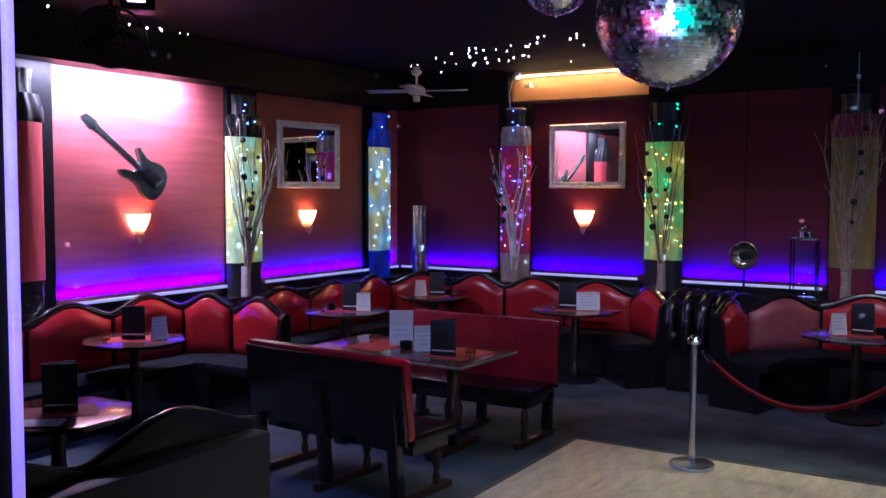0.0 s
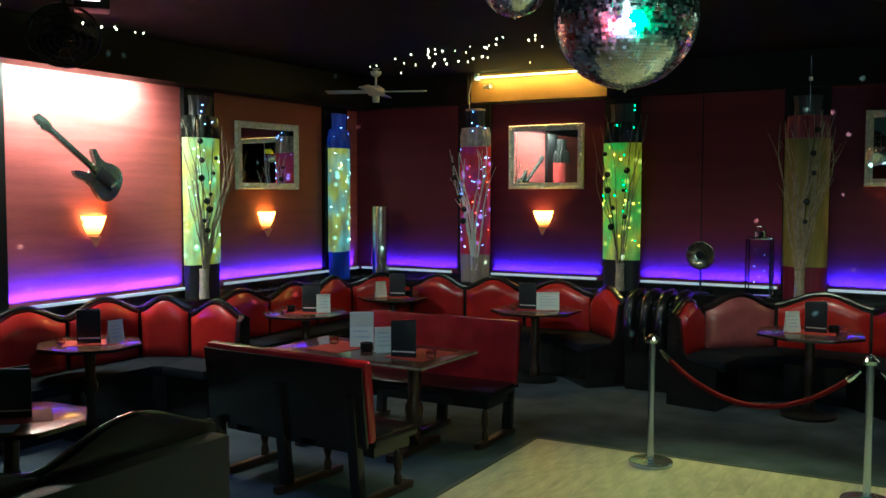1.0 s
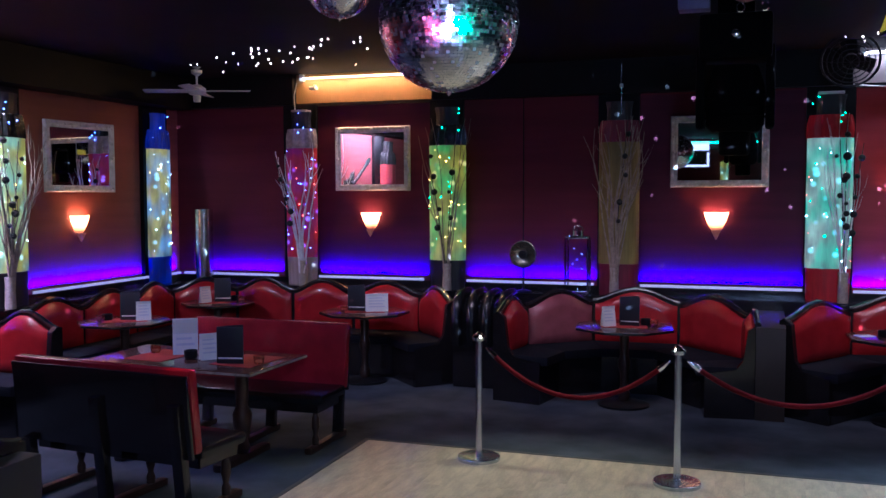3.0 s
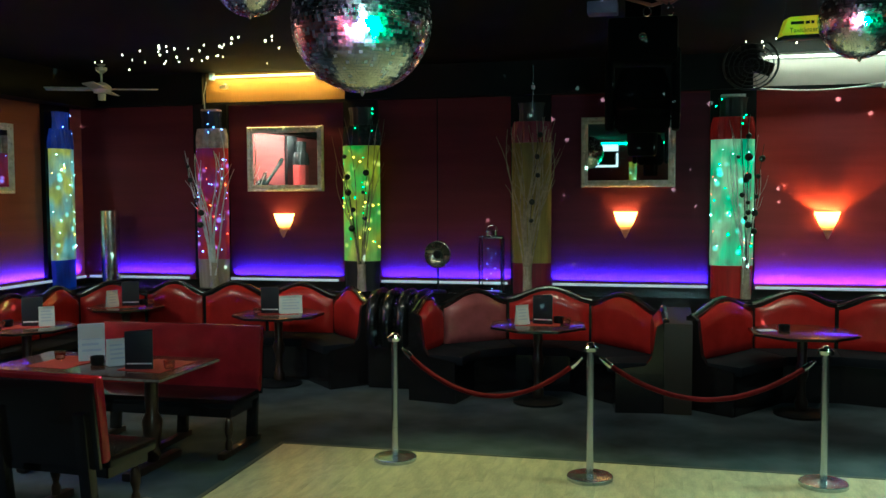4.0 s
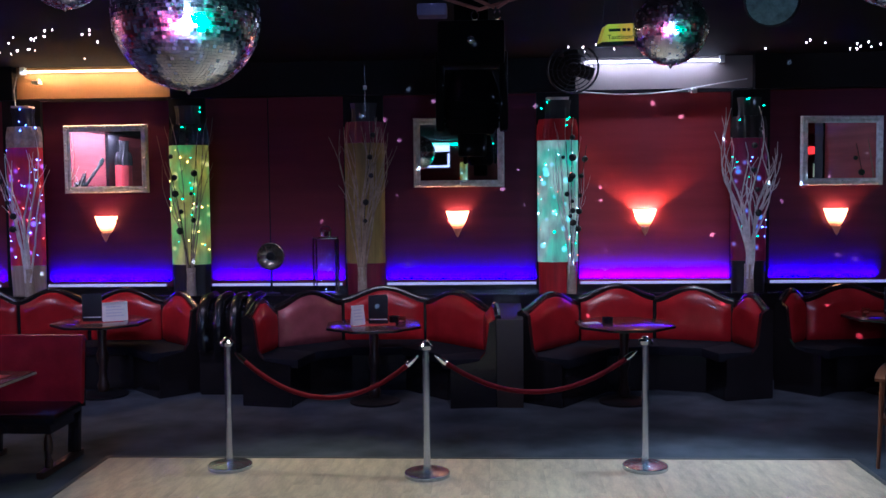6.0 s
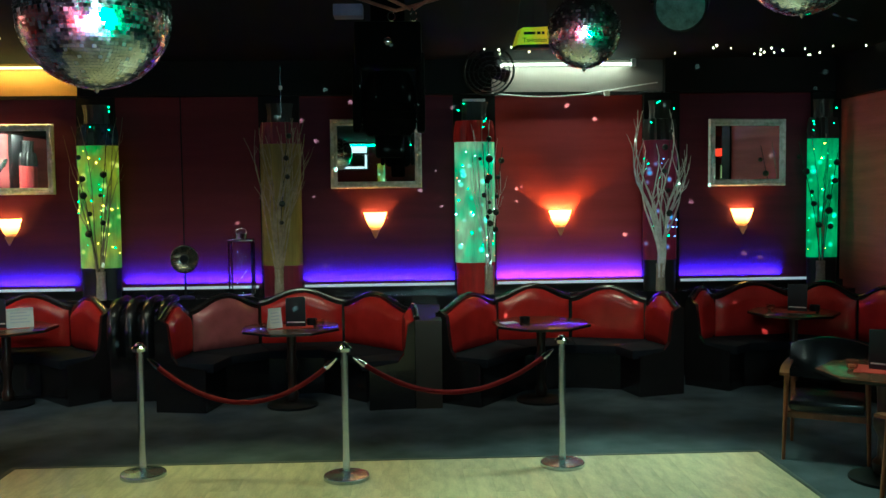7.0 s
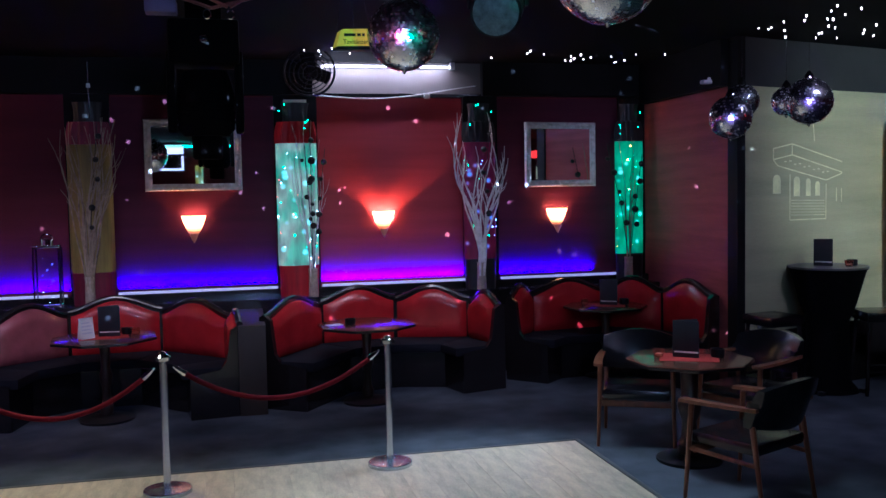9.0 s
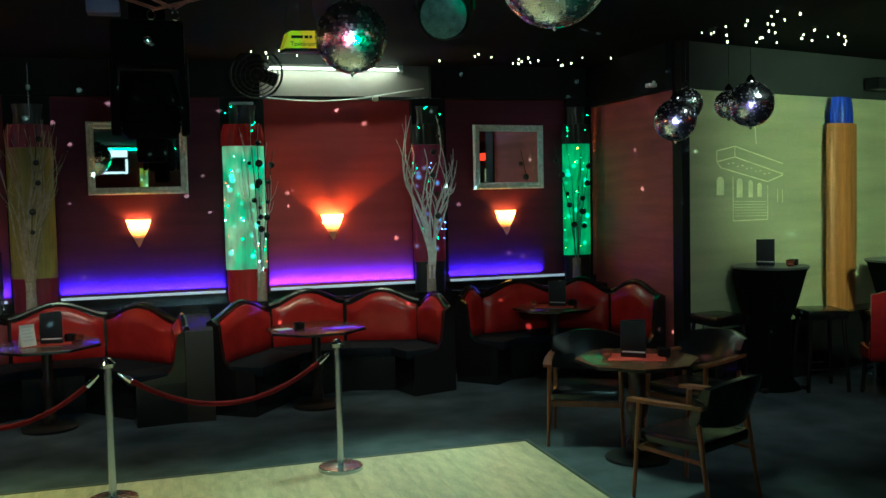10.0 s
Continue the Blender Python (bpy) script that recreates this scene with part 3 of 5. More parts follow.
# ---- rope barrier ----
POSTS = [(-1.9, 6.54), (-0.444, 6.37), (1.11, 6.56)]
first = None
for x, y in POSTS:
    z = 0.014
    p = thing("barrier_post", "brushed steel rope barrier post on a round base", "post", turn(x, y, z), "rope barrier")
    part("base", lathe([(0.158, 0.0), (0.16, 0.004), (0.16, 0.03), (0.155, 0.036), (0.05, 0.041), (0.028, 0.05)], 40), STEEL, p)
    part("pole", lathe([(0.025, 0.04)] + [(0.025, 0.05 + 0.11 * k) for k in range(9)], 24), STEEL, p)
    part("collar", lathe([(0.03, 0.9), (0.05, 0.905), (0.052, 0.93), (0.035, 0.945)], 20), CHROME, p)
    part("cap", lathe([(0.03, 0.945), (0.026, 0.96), (0.0, 0.97)], 20), CHROME, p)
for (x0, y0), (x1, y1), sag in ((POSTS[0], POSTS[1], 0.37), (POSTS[1], POSTS[2], 0.33)):
    r = thing("barrier_rope", "dark red velvet rope with chrome hooks between posts", "rope", turn(0, 0), "rope barrier")
    pts = []
    for k in range(37):
        u = 0.04 + 0.92 * k / 36
        pts.append((x0 + (x1 - x0) * u, y0 + (y1 - y0) * u, 0.925 - sag * (1 - (2 * u - 1) ** 2) ** 1.0 + 0.0))
    part("rope", tube(pts[1:-1], 0.0175, 10), VELVET, r)
    part("hook", tube([pts[0], pts[1], pts[2]], [0.008, 0.018, 0.021], 10), CHROME, r, "chrome end hook")
    part("hook", tube([pts[-3], pts[-2], pts[-1]], [0.021, 0.018, 0.008], 10), CHROME, r, "chrome end hook")

# ---- tall bottle-shaped lanterns ----
def lantern_cloth(name, colour, emit=None, strength=0.0, rough=0.45, second=None, bulbs=None, bright=2.2):
    m = mat(name, colour, rough, scale=3, var=0.35, bump=0.4, fine=14, stretch=(6, 6, 0.6))
    if emit:
        nt = m.node_tree
        n, l = nt.nodes, nt.links
        b = n["Principled BSDF"]
        co, mp, no, ra, mu = n.new("ShaderNodeTexCoord"), n.new("ShaderNodeMapping"), n.new("ShaderNodeTexNoise"), n.new("ShaderNodeMapRange"), n.new("ShaderNodeMath")
        mp.inputs["Scale"].default_value = (5, 5, 3.2)
        no.inputs["Scale"].default_value, no.inputs["Detail"].default_value = 1.3, 3
        ra.inputs["From Min"].default_value, ra.inputs["From Max"].default_value = 0.35, 0.72
        ra.inputs["To Min"].default_value, ra.inputs["To Max"].default_value = 0.3, 1.5
        mu.operation, mu.inputs[1].default_value = "MULTIPLY", strength
        l.new(co.outputs["Object"], mp.inputs["Vector"])
        l.new(mp.outputs[0], no.inputs["Vector"])
        l.new(no.outputs["Fac"], ra.inputs["Value"])
        l.new(ra.outputs[0], mu.inputs[0])
        no2, mix = n.new("ShaderNodeTexNoise"), n.new("ShaderNodeMixRGB")
        no2.inputs["Scale"].default_value, no2.inputs["Detail"].default_value = 0.9, 1
        ra2 = n.new("ShaderNodeMapRange")
        ra2.inputs["From Min"].default_value, ra2.inputs["From Max"].default_value = 0.42, 0.58
        mix.inputs[1].default_value, mix.inputs[2].default_value = (*emit, 1), (*(second or emit), 1)
        l.new(mp.outputs[0], no2.inputs["Vector"])
        l.new(no2.outputs["Fac"], ra2.inputs["Value"])
        l.new(ra2.outputs[0], mix.inputs[0])
        colour_out, strength_out = mix.outputs[0], mu.outputs[0]
        if bulbs:
            mp2, vo, fall, keep, few, hot, more, tint = (n.new("ShaderNode" + k) for k in ("Mapping", "TexVoronoi", "MapRange", "SeparateColor", "Math", "Math", "Math", "MixRGB"))
            mp2.inputs["Scale"].default_value = (1.0, 0.3, 1.0)
            vo.inputs["Scale"].default_value = 8.5
            fall.interpolation_type = "SMOOTHERSTEP"
            fall.inputs["From Min"].default_value, fall.inputs["From Max"].default_value = 0.06, 0.42
            fall.inputs["To Min"].default_value, fall.inputs["To Max"].default_value = 1.0, 0.0
            few.operation, few.inputs[1].default_value = "GREATER_THAN", 0.42
            hot.operation = "MULTIPLY"
            more.operation, more.inputs[1].default_value = "MULTIPLY_ADD", bright
            tint.inputs[2].default_value = (*bulbs, 1)
            l.new(co.outputs["Object"], mp2.inputs["Vector"])
            l.new(mp2.outputs[0], vo.inputs["Vector"])
            l.new(vo.outputs["Distance"], fall.inputs["Value"])
            l.new(vo.outputs["Color"], keep.inputs[0])
            l.new(keep.outputs[0], few.inputs[0])
            l.new(fall.outputs[0], hot.inputs[0])
            l.new(few.outputs[0], hot.inputs[1])
            l.new(hot.outputs[0], more.inputs[0])
            l.new(strength_out, more.inputs[2])
            l.new(hot.outputs[0], tint.inputs[0])
            l.new(colour_out, tint.inputs[1])
            colour_out, strength_out = tint.outputs[0], more.outputs[0]
        l.new(strength_out, b.inputs["Emission Strength"])
        l.new(colour_out, b.inputs["Emission Color"])
    return m


def cloth_ring(half, r0, r1, z0, z1, folds=9, deep=0.02, n=54, squash=0.5, gather=0.0):
    """A hanging sleeve of cloth with vertical folds, oval in plan."""
    bm = bmesh.new()
    rings = []
    for j in range(9):
        v = j / 8
        r = r0 + (r1 - r0) * v - gather * math.sin(math.pi * v)
        ring = []
        for i in range(n):
            a = 2 * math.pi * i / n
            k = half * r * (1 + deep * math.sin(folds * a + 1.3 * v) + 0.5 * deep * math.sin((folds + 4) * a + 2))
            ring.append(bm.verts.new((k * math.cos(a), k * squash * math.sin(a), z0 + (z1 - z0) * v)))
        rings.append(ring)
    for a, b in zip(rings, rings[1:]):
        for i in range(n):
            bm.faces.new((a[i], a[(i + 1) % n], b[(i + 1) % n], b[i]))
    bm.faces.new(rings[0])
    bm.faces.new(rings[-1])
    return bm


BEAD = {k: glow("fairy_bead_" + k, c, s) for k, (c, s) in {"blue": ((0.12, 0.2, 1.0), 22), "green": ((0.05, 1.0, 0.35), 14), "amber": ((1.0, 0.5, 0.06), 14), "red": ((1.0, 0.07, 0.03), 14), "white": ((0.6, 0.85, 1.0), 18)}.items()}


def bottle_lantern(label, m, half, base, body, neck, cap, strings, cap_lights=None, seed=1, squash=0.5, pinch=0.96):
    rnd = random.Random(seed)
    t = thing("bottle_lantern", label, "lantern", m, "tall bottle lanterns on the shelf")
    part("base_cloth", cloth_ring(half, 0.93, 0.98, 0.0, 0.33, 7, squash=squash), base, t)
    part("body_cloth", cloth_ring(half, 1.0, 1.0, 0.332, 1.63, 9, 0.016, squash=squash), body, t, "lit cloth sleeve" if strings else "unlit cloth sleeve")
    part("neck_cloth", cloth_ring(half, pinch, pinch - 0.14, 1.632, 1.86, 13, 0.09, squash=squash, gather=-0.06), neck, t)
    if cap:
        part("cap", cloth_ring(half, 0.62, 0.66, 1.862, 2.06, 11, 0.05, squash=squash * 1.1, gather=0.05), cap, t)
    for colour, count in strings:
        bm = bmesh.new()
        for i in range(count):
            a = rnd.uniform(math.pi * 1.05, math.pi * 1.95)
            z = rnd.uniform(0.4, 1.6)
            ball(rnd.choice((0.004, 0.005, 0.007, 0.009)), (half * 1.02 * math.cos(a), half * squash * 1.03 * math.sin(a), z), bm, 1)
        tagged(part("light_string", bm, BEAD[colour], t, colour + " fairy lights"), "", "", "", "stuff")
    if cap_lights:
        bm = bmesh.new()
        for i in range(5):
            a = rnd.uniform(math.pi * 1.1, math.pi * 1.9)
            ball(0.007, (half * 0.85 * math.cos(a), half * squash * 0.95 * math.sin(a), rnd.uniform(1.7, 2.05)), bm, 1)
        tagged(part("light_string", bm, BEAD[cap_lights], t), "", "", "", "stuff")
    return t


C_BLACK = lantern_cloth("black_cloth", (0.015, 0.015, 0.016))
C_SHINE = mat("dark_shiny_foil", (0.05, 0.05, 0.045), 0.15, 0.6, scale=30, var=0.5, bump=0.8, fine=60)
C_SILVER = mat("crumpled_silver_cloth", (0.5, 0.42, 0.36), 0.35, 0.2, scale=16, var=0.4, bump=0.7, fine=30)
C_BEIGE = lantern_cloth("beige_cloth", (0.42, 0.34, 0.27))
C_BLUE = lantern_cloth("royal_blue_cloth", (0.02, 0.04, 0.35), (0.02, 0.06, 0.7), 0.12)
C_RED = lantern_cloth("red_cloth", (0.35, 0.012, 0.015), (0.6, 0.01, 0.02), 0.05)
C_LIME = lantern_cloth("yellow_green_lit_cloth", (0.5, 0.5, 0.2), (0.72, 0.66, 0.08), 0.42, 0.45, (0.45, 0.85, 0.5), (0.7, 1.0, 0.75), 0.8)
C_LIME2 = lantern_cloth("green_yellow_lit_cloth", (0.45, 0.5, 0.2), (0.66, 0.55, 0.04), 0.3, 0.45, (0.2, 0.75, 0.12), (1.0, 0.75, 0.2), 0.8)
C_PALE = lantern_cloth("pale_blue_yellow_lit_cloth", (0.5, 0.5, 0.35), (0.3, 0.6, 0.8), 0.4, 0.45, (0.6, 0.55, 0.12), (0.45, 0.85, 1.0), 1.2)
C_REDLIT = lantern_cloth("red_lit_cloth", (0.4, 0.02, 0.03), (0.8, 0.01, 0.03), 0.08, 0.45, (0.4, 0.02, 0.5), (0.25, 0.2, 1.0), 1.3)
C_OLIVE = lantern_cloth("olive_unlit_cloth", (0.26, 0.2, 0.05))
C_MINT = lantern_cloth("mint_lit_cloth", (0.4, 0.55, 0.4), (0.08, 0.8, 0.4), 0.42, 0.45, (0.55, 0.75, 0.5), (0.3, 0.95, 0.95), 1.1)
C_TEAL = lantern_cloth("green_lit_cloth", (0.1, 0.4, 0.2), (0.02, 0.75, 0.3), 0.42, 0.45, (0.02, 0.6, 0.2), (0.3, 1.0, 0.75), 0.9)
C_WINE = lantern_cloth("wine_cloth", (0.12, 0.01, 0.025), (0.35, 0.0, 0.06), 0.03)
C_WINELIT = lantern_cloth("wine_lit_cloth", (0.14, 0.01, 0.04), (0.35, 0.0, 0.1), 0.05, 0.45, None, (0.12, 0.35, 0.9), 0.9)
C_COPPER = lantern_cloth("copper_brown_cloth", (0.42, 0.17, 0.05))
C_REDWALL = lantern_cloth("rose_red_cloth", (0.62, 0.08, 0.09))
SH = 0.927
bottle_lantern("red cloth bottle lantern with a black base", turn(-6.87, 4.55, SH, 90), 0.24, C_SHINE, C_REDWALL, C_BLACK, C_BLACK, [], None, 3, 0.45)
bottle_lantern("yellow-green lit bottle lantern with a dark neck", turn(-6.83, 7.12, SH, 90), 0.24, C_BLACK, C_LIME, C_SHINE, C_BLACK, [("white", 10), ("amber", 8)], "blue", 4, 0.45)
bottle_lantern("pale lit bottle lantern with blue neck and base", turn(-6.83, 9.55, SH, 90), 0.2, C_BLUE, C_PALE, C_BLUE, C_BLUE, [("white", 18), ("amber", 5)], "blue", 5, 0.45)
silver = bottle_lantern("red lit bottle lantern with a silver neck", turn(-5.11, 9.97, SH), 0.2, C_BEIGE, C_REDLIT, C_SILVER, C_BLACK, [("blue", 26), ("red", 8)], "blue", 6, 0.45)
bottle_lantern("green-yellow lit bottle lantern with a black base", turn(-3.27, 9.97, SH), 0.215, C_BLACK, C_LIME2, C_SHINE, C_BLACK, [("green", 12), ("amber", 20)], "green", 7, 0.45)
olive = bottle_lantern("unlit olive bottle lantern with red neck and base", turn(-1.34, 9.97, SH), 0.215, C_WINE, C_OLIVE, C_WINE, C_BLACK, [], None, 8, 0.45)
mint = bottle_lantern("mint lit bottle lantern with red neck and base", turn(0.745, 9.97, SH), 0.215, C_RED, C_MINT, C_RED, C_BLACK, [("white", 14), ("red", 10), ("green", 8)], "green", 9, 0.45)
bottle_lantern("wine-coloured bottle lantern with green lights", turn(2.77, 9.97, SH), 0.185, C_BLACK, C_WINELIT, C_BLACK, C_BLACK, [("green", 9), ("blue", 8)], "green", 10, 0.45)
bottle_lantern("green lit bottle lantern beside the end wall", turn(4.58, 9.97, SH), 0.17, C_BLACK, C_TEAL, C_BLACK, C_BLACK, [("green", 14), ("amber", 6)], "green", 11, 0.45)
wl = oblique @ pose(2.27, -0.14, 0.0)
bottle_lantern("copper brown bottle lantern with a blue neck", wl @ Matrix.Translation((0, 0, 0.62)) @ Matrix.Diagonal((1, 1, 1.266, 1)), 0.235, C_COPPER, C_COPPER, C_BLUE, None, [], None, 12, 0.4, 0.7)
part("lid", box(-0.12, 0.12, -0.07, 0.07, 2.062, 2.09, 0.006), WHITE_PLASTIC, mint, "flat white lid")
part("rod", tube([(0.03, -0.08, 1.9), (0.03, -0.08, 2.45)], 0.006, 6), STEEL, olive, "thin upright rod")
part("rod_clip", box(0.012, 0.048, -0.1, -0.06, 2.2, 2.24, 0.005), WHITE_PLASTIC, olive)
part("lid", box(-0.1, 0.1, -0.07, 0.07, 2.062, 2.085, 0.005), C_BEIGE, silver, "flat beige lid")
part("wire", tube([(-0.05, -0.06, 2.08), (-0.06, -0.06, 2.25), (-0.03, -0.05, 2.4)], 0.006, 6), WHITE_PLASTIC, silver)
structure("ledge", box(0.2, 6.8, -0.32, -0.002, 0.0, 0.618, m=oblique), BLACK_WOOD, "low black ledge along the pale wall", "ledge")


# ---- branches in vases ----
def branches(label, m, seed, count, height, flare, material, pods, thick=0.009, wiggle=0.03):
    rnd = random.Random(seed)
    t = thing("branch_vase", label, "vase", m, "vases of dry branches on the shelf")
    part("vase", lathe([(0.05, 0.0), (0.052, 0.02), (0.046, 0.22), (0.05, 0.3)], 20), SAND, t, "sand-filled glass vase")
    for i in range(count):
        side = rnd.uniform(-1, 1)
        top = height * rnd.uniform(0.72, 1.05)
        ph = rnd.uniform(0, 6)
        pts, rad = [], []
        for k in range(13):
            u = k / 12
            spread = flare * side * (0.75 * math.sin(0.5 * math.pi * min(1, 1.15 * u)) ** 2.4 + 0.25 * u ** 5)
            x = 0.03 * side + spread + wiggle * math.sin(7 * u + ph) * u
            y = -0.025 * rnd.random() - 0.05 * u * abs(math.sin(ph)) + 0.5 * wiggle * math.sin(5 * u + 2 * ph) * u
            pts.append((x, y - 0.01, 0.15 + (top - 0.15) * u))
            rad.append(thick * (1.25 - 0.95 * u))
        bm = tube(pts, rad, 5)
        for s in range(rnd.randint(1, 3)):
            k = rnd.randint(6, 10)
            p = Vector(pts[k])
            q = p + Vector((rnd.uniform(-0.1, 0.1) + 0.05 * side, rnd.uniform(-0.04, 0.02), rnd.uniform(0.1, 0.25)))
            tube([p, (p + q) / 2 + Vector((0.012, 0, -0.01)), q], [rad[k] * 0.7, rad[k] * 0.5, rad[k] * 0.3], 4, bm)
        part("branch", bm, material, t)
    for i in range(pods):
        if i % 5 == 0:
            lean = rnd.uniform(-0.42, 0.16)
            top = height * rnd.uniform(0.85, 1.05)
            part("stalk", tube([(0, -0.03, 0.2), (lean * 0.35, -0.05, 0.2 + top * 0.4), (lean, -0.06, top)], 0.004, 5), POD, t)
        u = 0.35 + 0.13 * (i % 5) + rnd.uniform(0, 0.05)
        x = lean * (0.35 * u / 0.5 if u < 0.5 else 0.35 + 0.65 * (u - 0.5) / 0.5)
        part("wicker_ball", ball(rnd.uniform(0.02, 0.042), (x + rnd.uniform(-0.05, 0.05), -0.07, 0.2 + (top - 0.2) * u), None, 2), POD, t, "dark wicker ball")
    return t


branches("vase of brown branches with dark wicker balls", turn(-6.66, 6.96, SH, 90), 21, 16, 1.72, 0.46, BRANCH_DARK, 10, 0.009, 0.06)
branches("vase of twisted pale branches before the red lantern", turn(-5.03, 9.82, SH), 22, 10, 1.8, 0.25, BRANCH, 5, 0.0115, 0.06)
branches("vase of thin branches before the green lantern", turn(-3.23, 9.82, SH), 23, 8, 1.85, 0.26, BRANCH_DARK, 8, 0.007, 0.05)
branches("vase of dense grey branches before the olive lantern", turn(-1.36, 9.82, SH), 24, 22, 1.9, 0.27, BRANCH_DARK, 5, 0.009, 0.06)
branches("vase of thin branches and wicker balls before the mint lantern", turn(0.88, 9.82, SH), 25, 12, 1.8, 0.17, BRANCH, 15, 0.006)
branches("vase of pale twisted branches before the wine lantern", turn(2.74, 9.82, SH), 26, 15, 1.86, 0.34, BRANCH, 5, 0.0125, 0.1)
branches("vase of thin dark branches before the green lantern", turn(4.5, 9.82, SH), 27, 7, 1.6, 0.12, BRANCH_DARK, 10, 0.006)


# ---- mirrors, sconces, guitar ----
def wall_mirror(label, m, w, h):
    """A framed mirror, x to the right, its face towards -y, centred on its origin."""
    t = thing("wall_mirror", label, "mirror", m)
    f = 0.075
    part("glass", box(-w / 2 + f * 0.8, w / 2 - f * 0.8, -0.022, -0.012, -h / 2 + f * 0.8, h / 2 - f * 0.8), MIRROR, t, "clear mirror glass", smooth=False)
    for k, (length, px, pz, rot) in enumerate(((w, 0, h / 2, 0), (w, 0, -h / 2, 180), (h, w / 2, 0, 90), (h, -w / 2, 0, -90))):
        bm = bmesh.new()
        prof = [(0.0, 0.0), (0.0, -0.03), (-0.012, -0.045), (-0.028, -0.04), (-0.04, -0.028), (-0.055, -0.034), (-0.068, -0.03), (-f, -0.022), (-f, 0.0)]
        rows = []
        for s in (-1, 1):
            rows.append([bm.verts.new((s * (length / 2 + z), y, z)) for z, y in prof])
        for i in range(len(prof) - 1):
            bm.faces.new((rows[0][i], rows[0][i + 1], rows[1][i + 1], rows[1][i]))
        bm.faces.new((rows[0][0], rows[1][0], rows[1][-1], rows[0][-1]))
        bm.faces.new(rows[0])
        bm.faces.new(rows[1][::-1])
        bm.transform(Matrix.Translation((px, 0, pz)) @ Matrix.Rotation(radians(rot), 4, "Y"))
        side = part("frame_side", bm, SILVER_FRAME, t, "ornate silver moulding")
        for j in range(5):
            orn = ball(0.017 if j != 2 else 0.026, ((j - 2) * length / 4.6, -0.036, -0.03), None, 1)
            orn.transform(Matrix.Translation((px, 0, pz)) @ Matrix.Rotation(radians(rot), 4, "Y"))
            part("ornament", orn, SILVER_FRAME, side)
    return t


wall_mirror("silver-framed wall mirror over a sconce", turn(-6.93, 8.28, 2.415, 83.7), 0.97, 0.76)
wall_mirror("silver-framed wall mirror beside the warm lit box", turn(-4.27, 10.17, 2.43, -2.4), 0.97, 0.76)
wall_mirror("wide silver-framed wall mirror behind the moving head", turn(-0.32, 10.197, 2.455, 0), 1.0, 0.76)
wall_mirror("silver-framed wall mirror near the end wall", turn(3.79, 10.13, 2.42, 7.5), 0.91, 0.74)


# glass emission fades downward to paint the bulb's falloff
_n, _l = SCONCE_GLASS.node_tree.nodes, SCONCE_GLASS.node_tree.links
_co, _sx, _mr = _n.new("ShaderNodeTexCoord"), _n.new("ShaderNodeSeparateXYZ"), _n.new("ShaderNodeMapRange")
_mr.inputs["From Min"].default_value, _mr.inputs["From Max"].default_value = -0.05, 0.06
_mr.inputs["To Min"].default_value, _mr.inputs["To Max"].default_value = 0.08, 8.5
_l.new(_co.outputs["Object"], _sx.inputs[0])
_l.new(_sx.outputs["Z"], _mr.inputs["Value"])
_l.new(_mr.outputs[0], _n["Principled BSDF"].inputs["Emission Strength"])


def sconce(m):
    t = thing("wall_sconce", "glowing frosted glass cone wall sconce", "lamp", m, "cone wall sconces")
    bm = bmesh.new()
    n, rows = 14, []
    for z, r in ((-0.07, 0.052), (-0.03, 0.074), (0.03, 0.1), (0.09, 0.119), (0.12, 0.126)):
        rows.append([bm.verts.new((r * math.cos(math.pi * i / n), -r * 0.9 * math.sin(math.pi * i / n) - 0.012, z)) for i in range(n + 1)])
    for a, b in zip(rows, rows[1:]):
        for i in range(n):
            bm.faces.new((a[i], a[i + 1], b[i + 1], b[i]))
    bmesh.ops.solidify(bm, geom=bm.faces[:], thickness=0.004)
    part("shade", bm, SCONCE_GLASS, t, "frosted glass half cone")
    part("tip", lathe([(0.004, -0.17), (0.02, -0.14), (0.05, -0.072)], 14, m=Matrix.Translation((0, -0.052, 0))), SCONCE_TIP, t, "pointed glass tip, coloured dimmer away from the bulb")
    part("bulb", lathe([(0.012, -0.04), (0.02, 0.0), (0.02, 0.03), (0.0, 0.04)], 12, m=Matrix.Translation((0, -0.05, 0.0))), SCONCE_HOT, t)
    part("bracket", box(-0.04, 0.04, -0.012, 0.0, -0.06, 0.08, 0.003), BLACK_PLASTIC, t)
    part("screw", ball(0.012, (-0.118, -0.03, 0.07), None, 1), BLACK_PLASTIC, t)
    part("screw", ball(0.012, (0.118, -0.03, 0.07), None, 1), BLACK_PLASTIC, t)
    return t


SC = [(turn(-4.3, 10.195, 1.67), 16), (turn(-0.34, 10.195, 1.69), 26), (turn(1.71, 10.195, 1.69), 75), (turn(3.76, 10.195, 1.68), 24), (turn(-6.995, 5.86, 1.66, 90), 16), (turn(-6.995, 8.3, 1.66, 90), 18)]
for m, watts in SC:
    sconce(m)
    bulb("sconce_light", m @ Vector((0, -0.055, 0.03)), watts * 5, (1.0, 0.25, 0.07), 0.012)

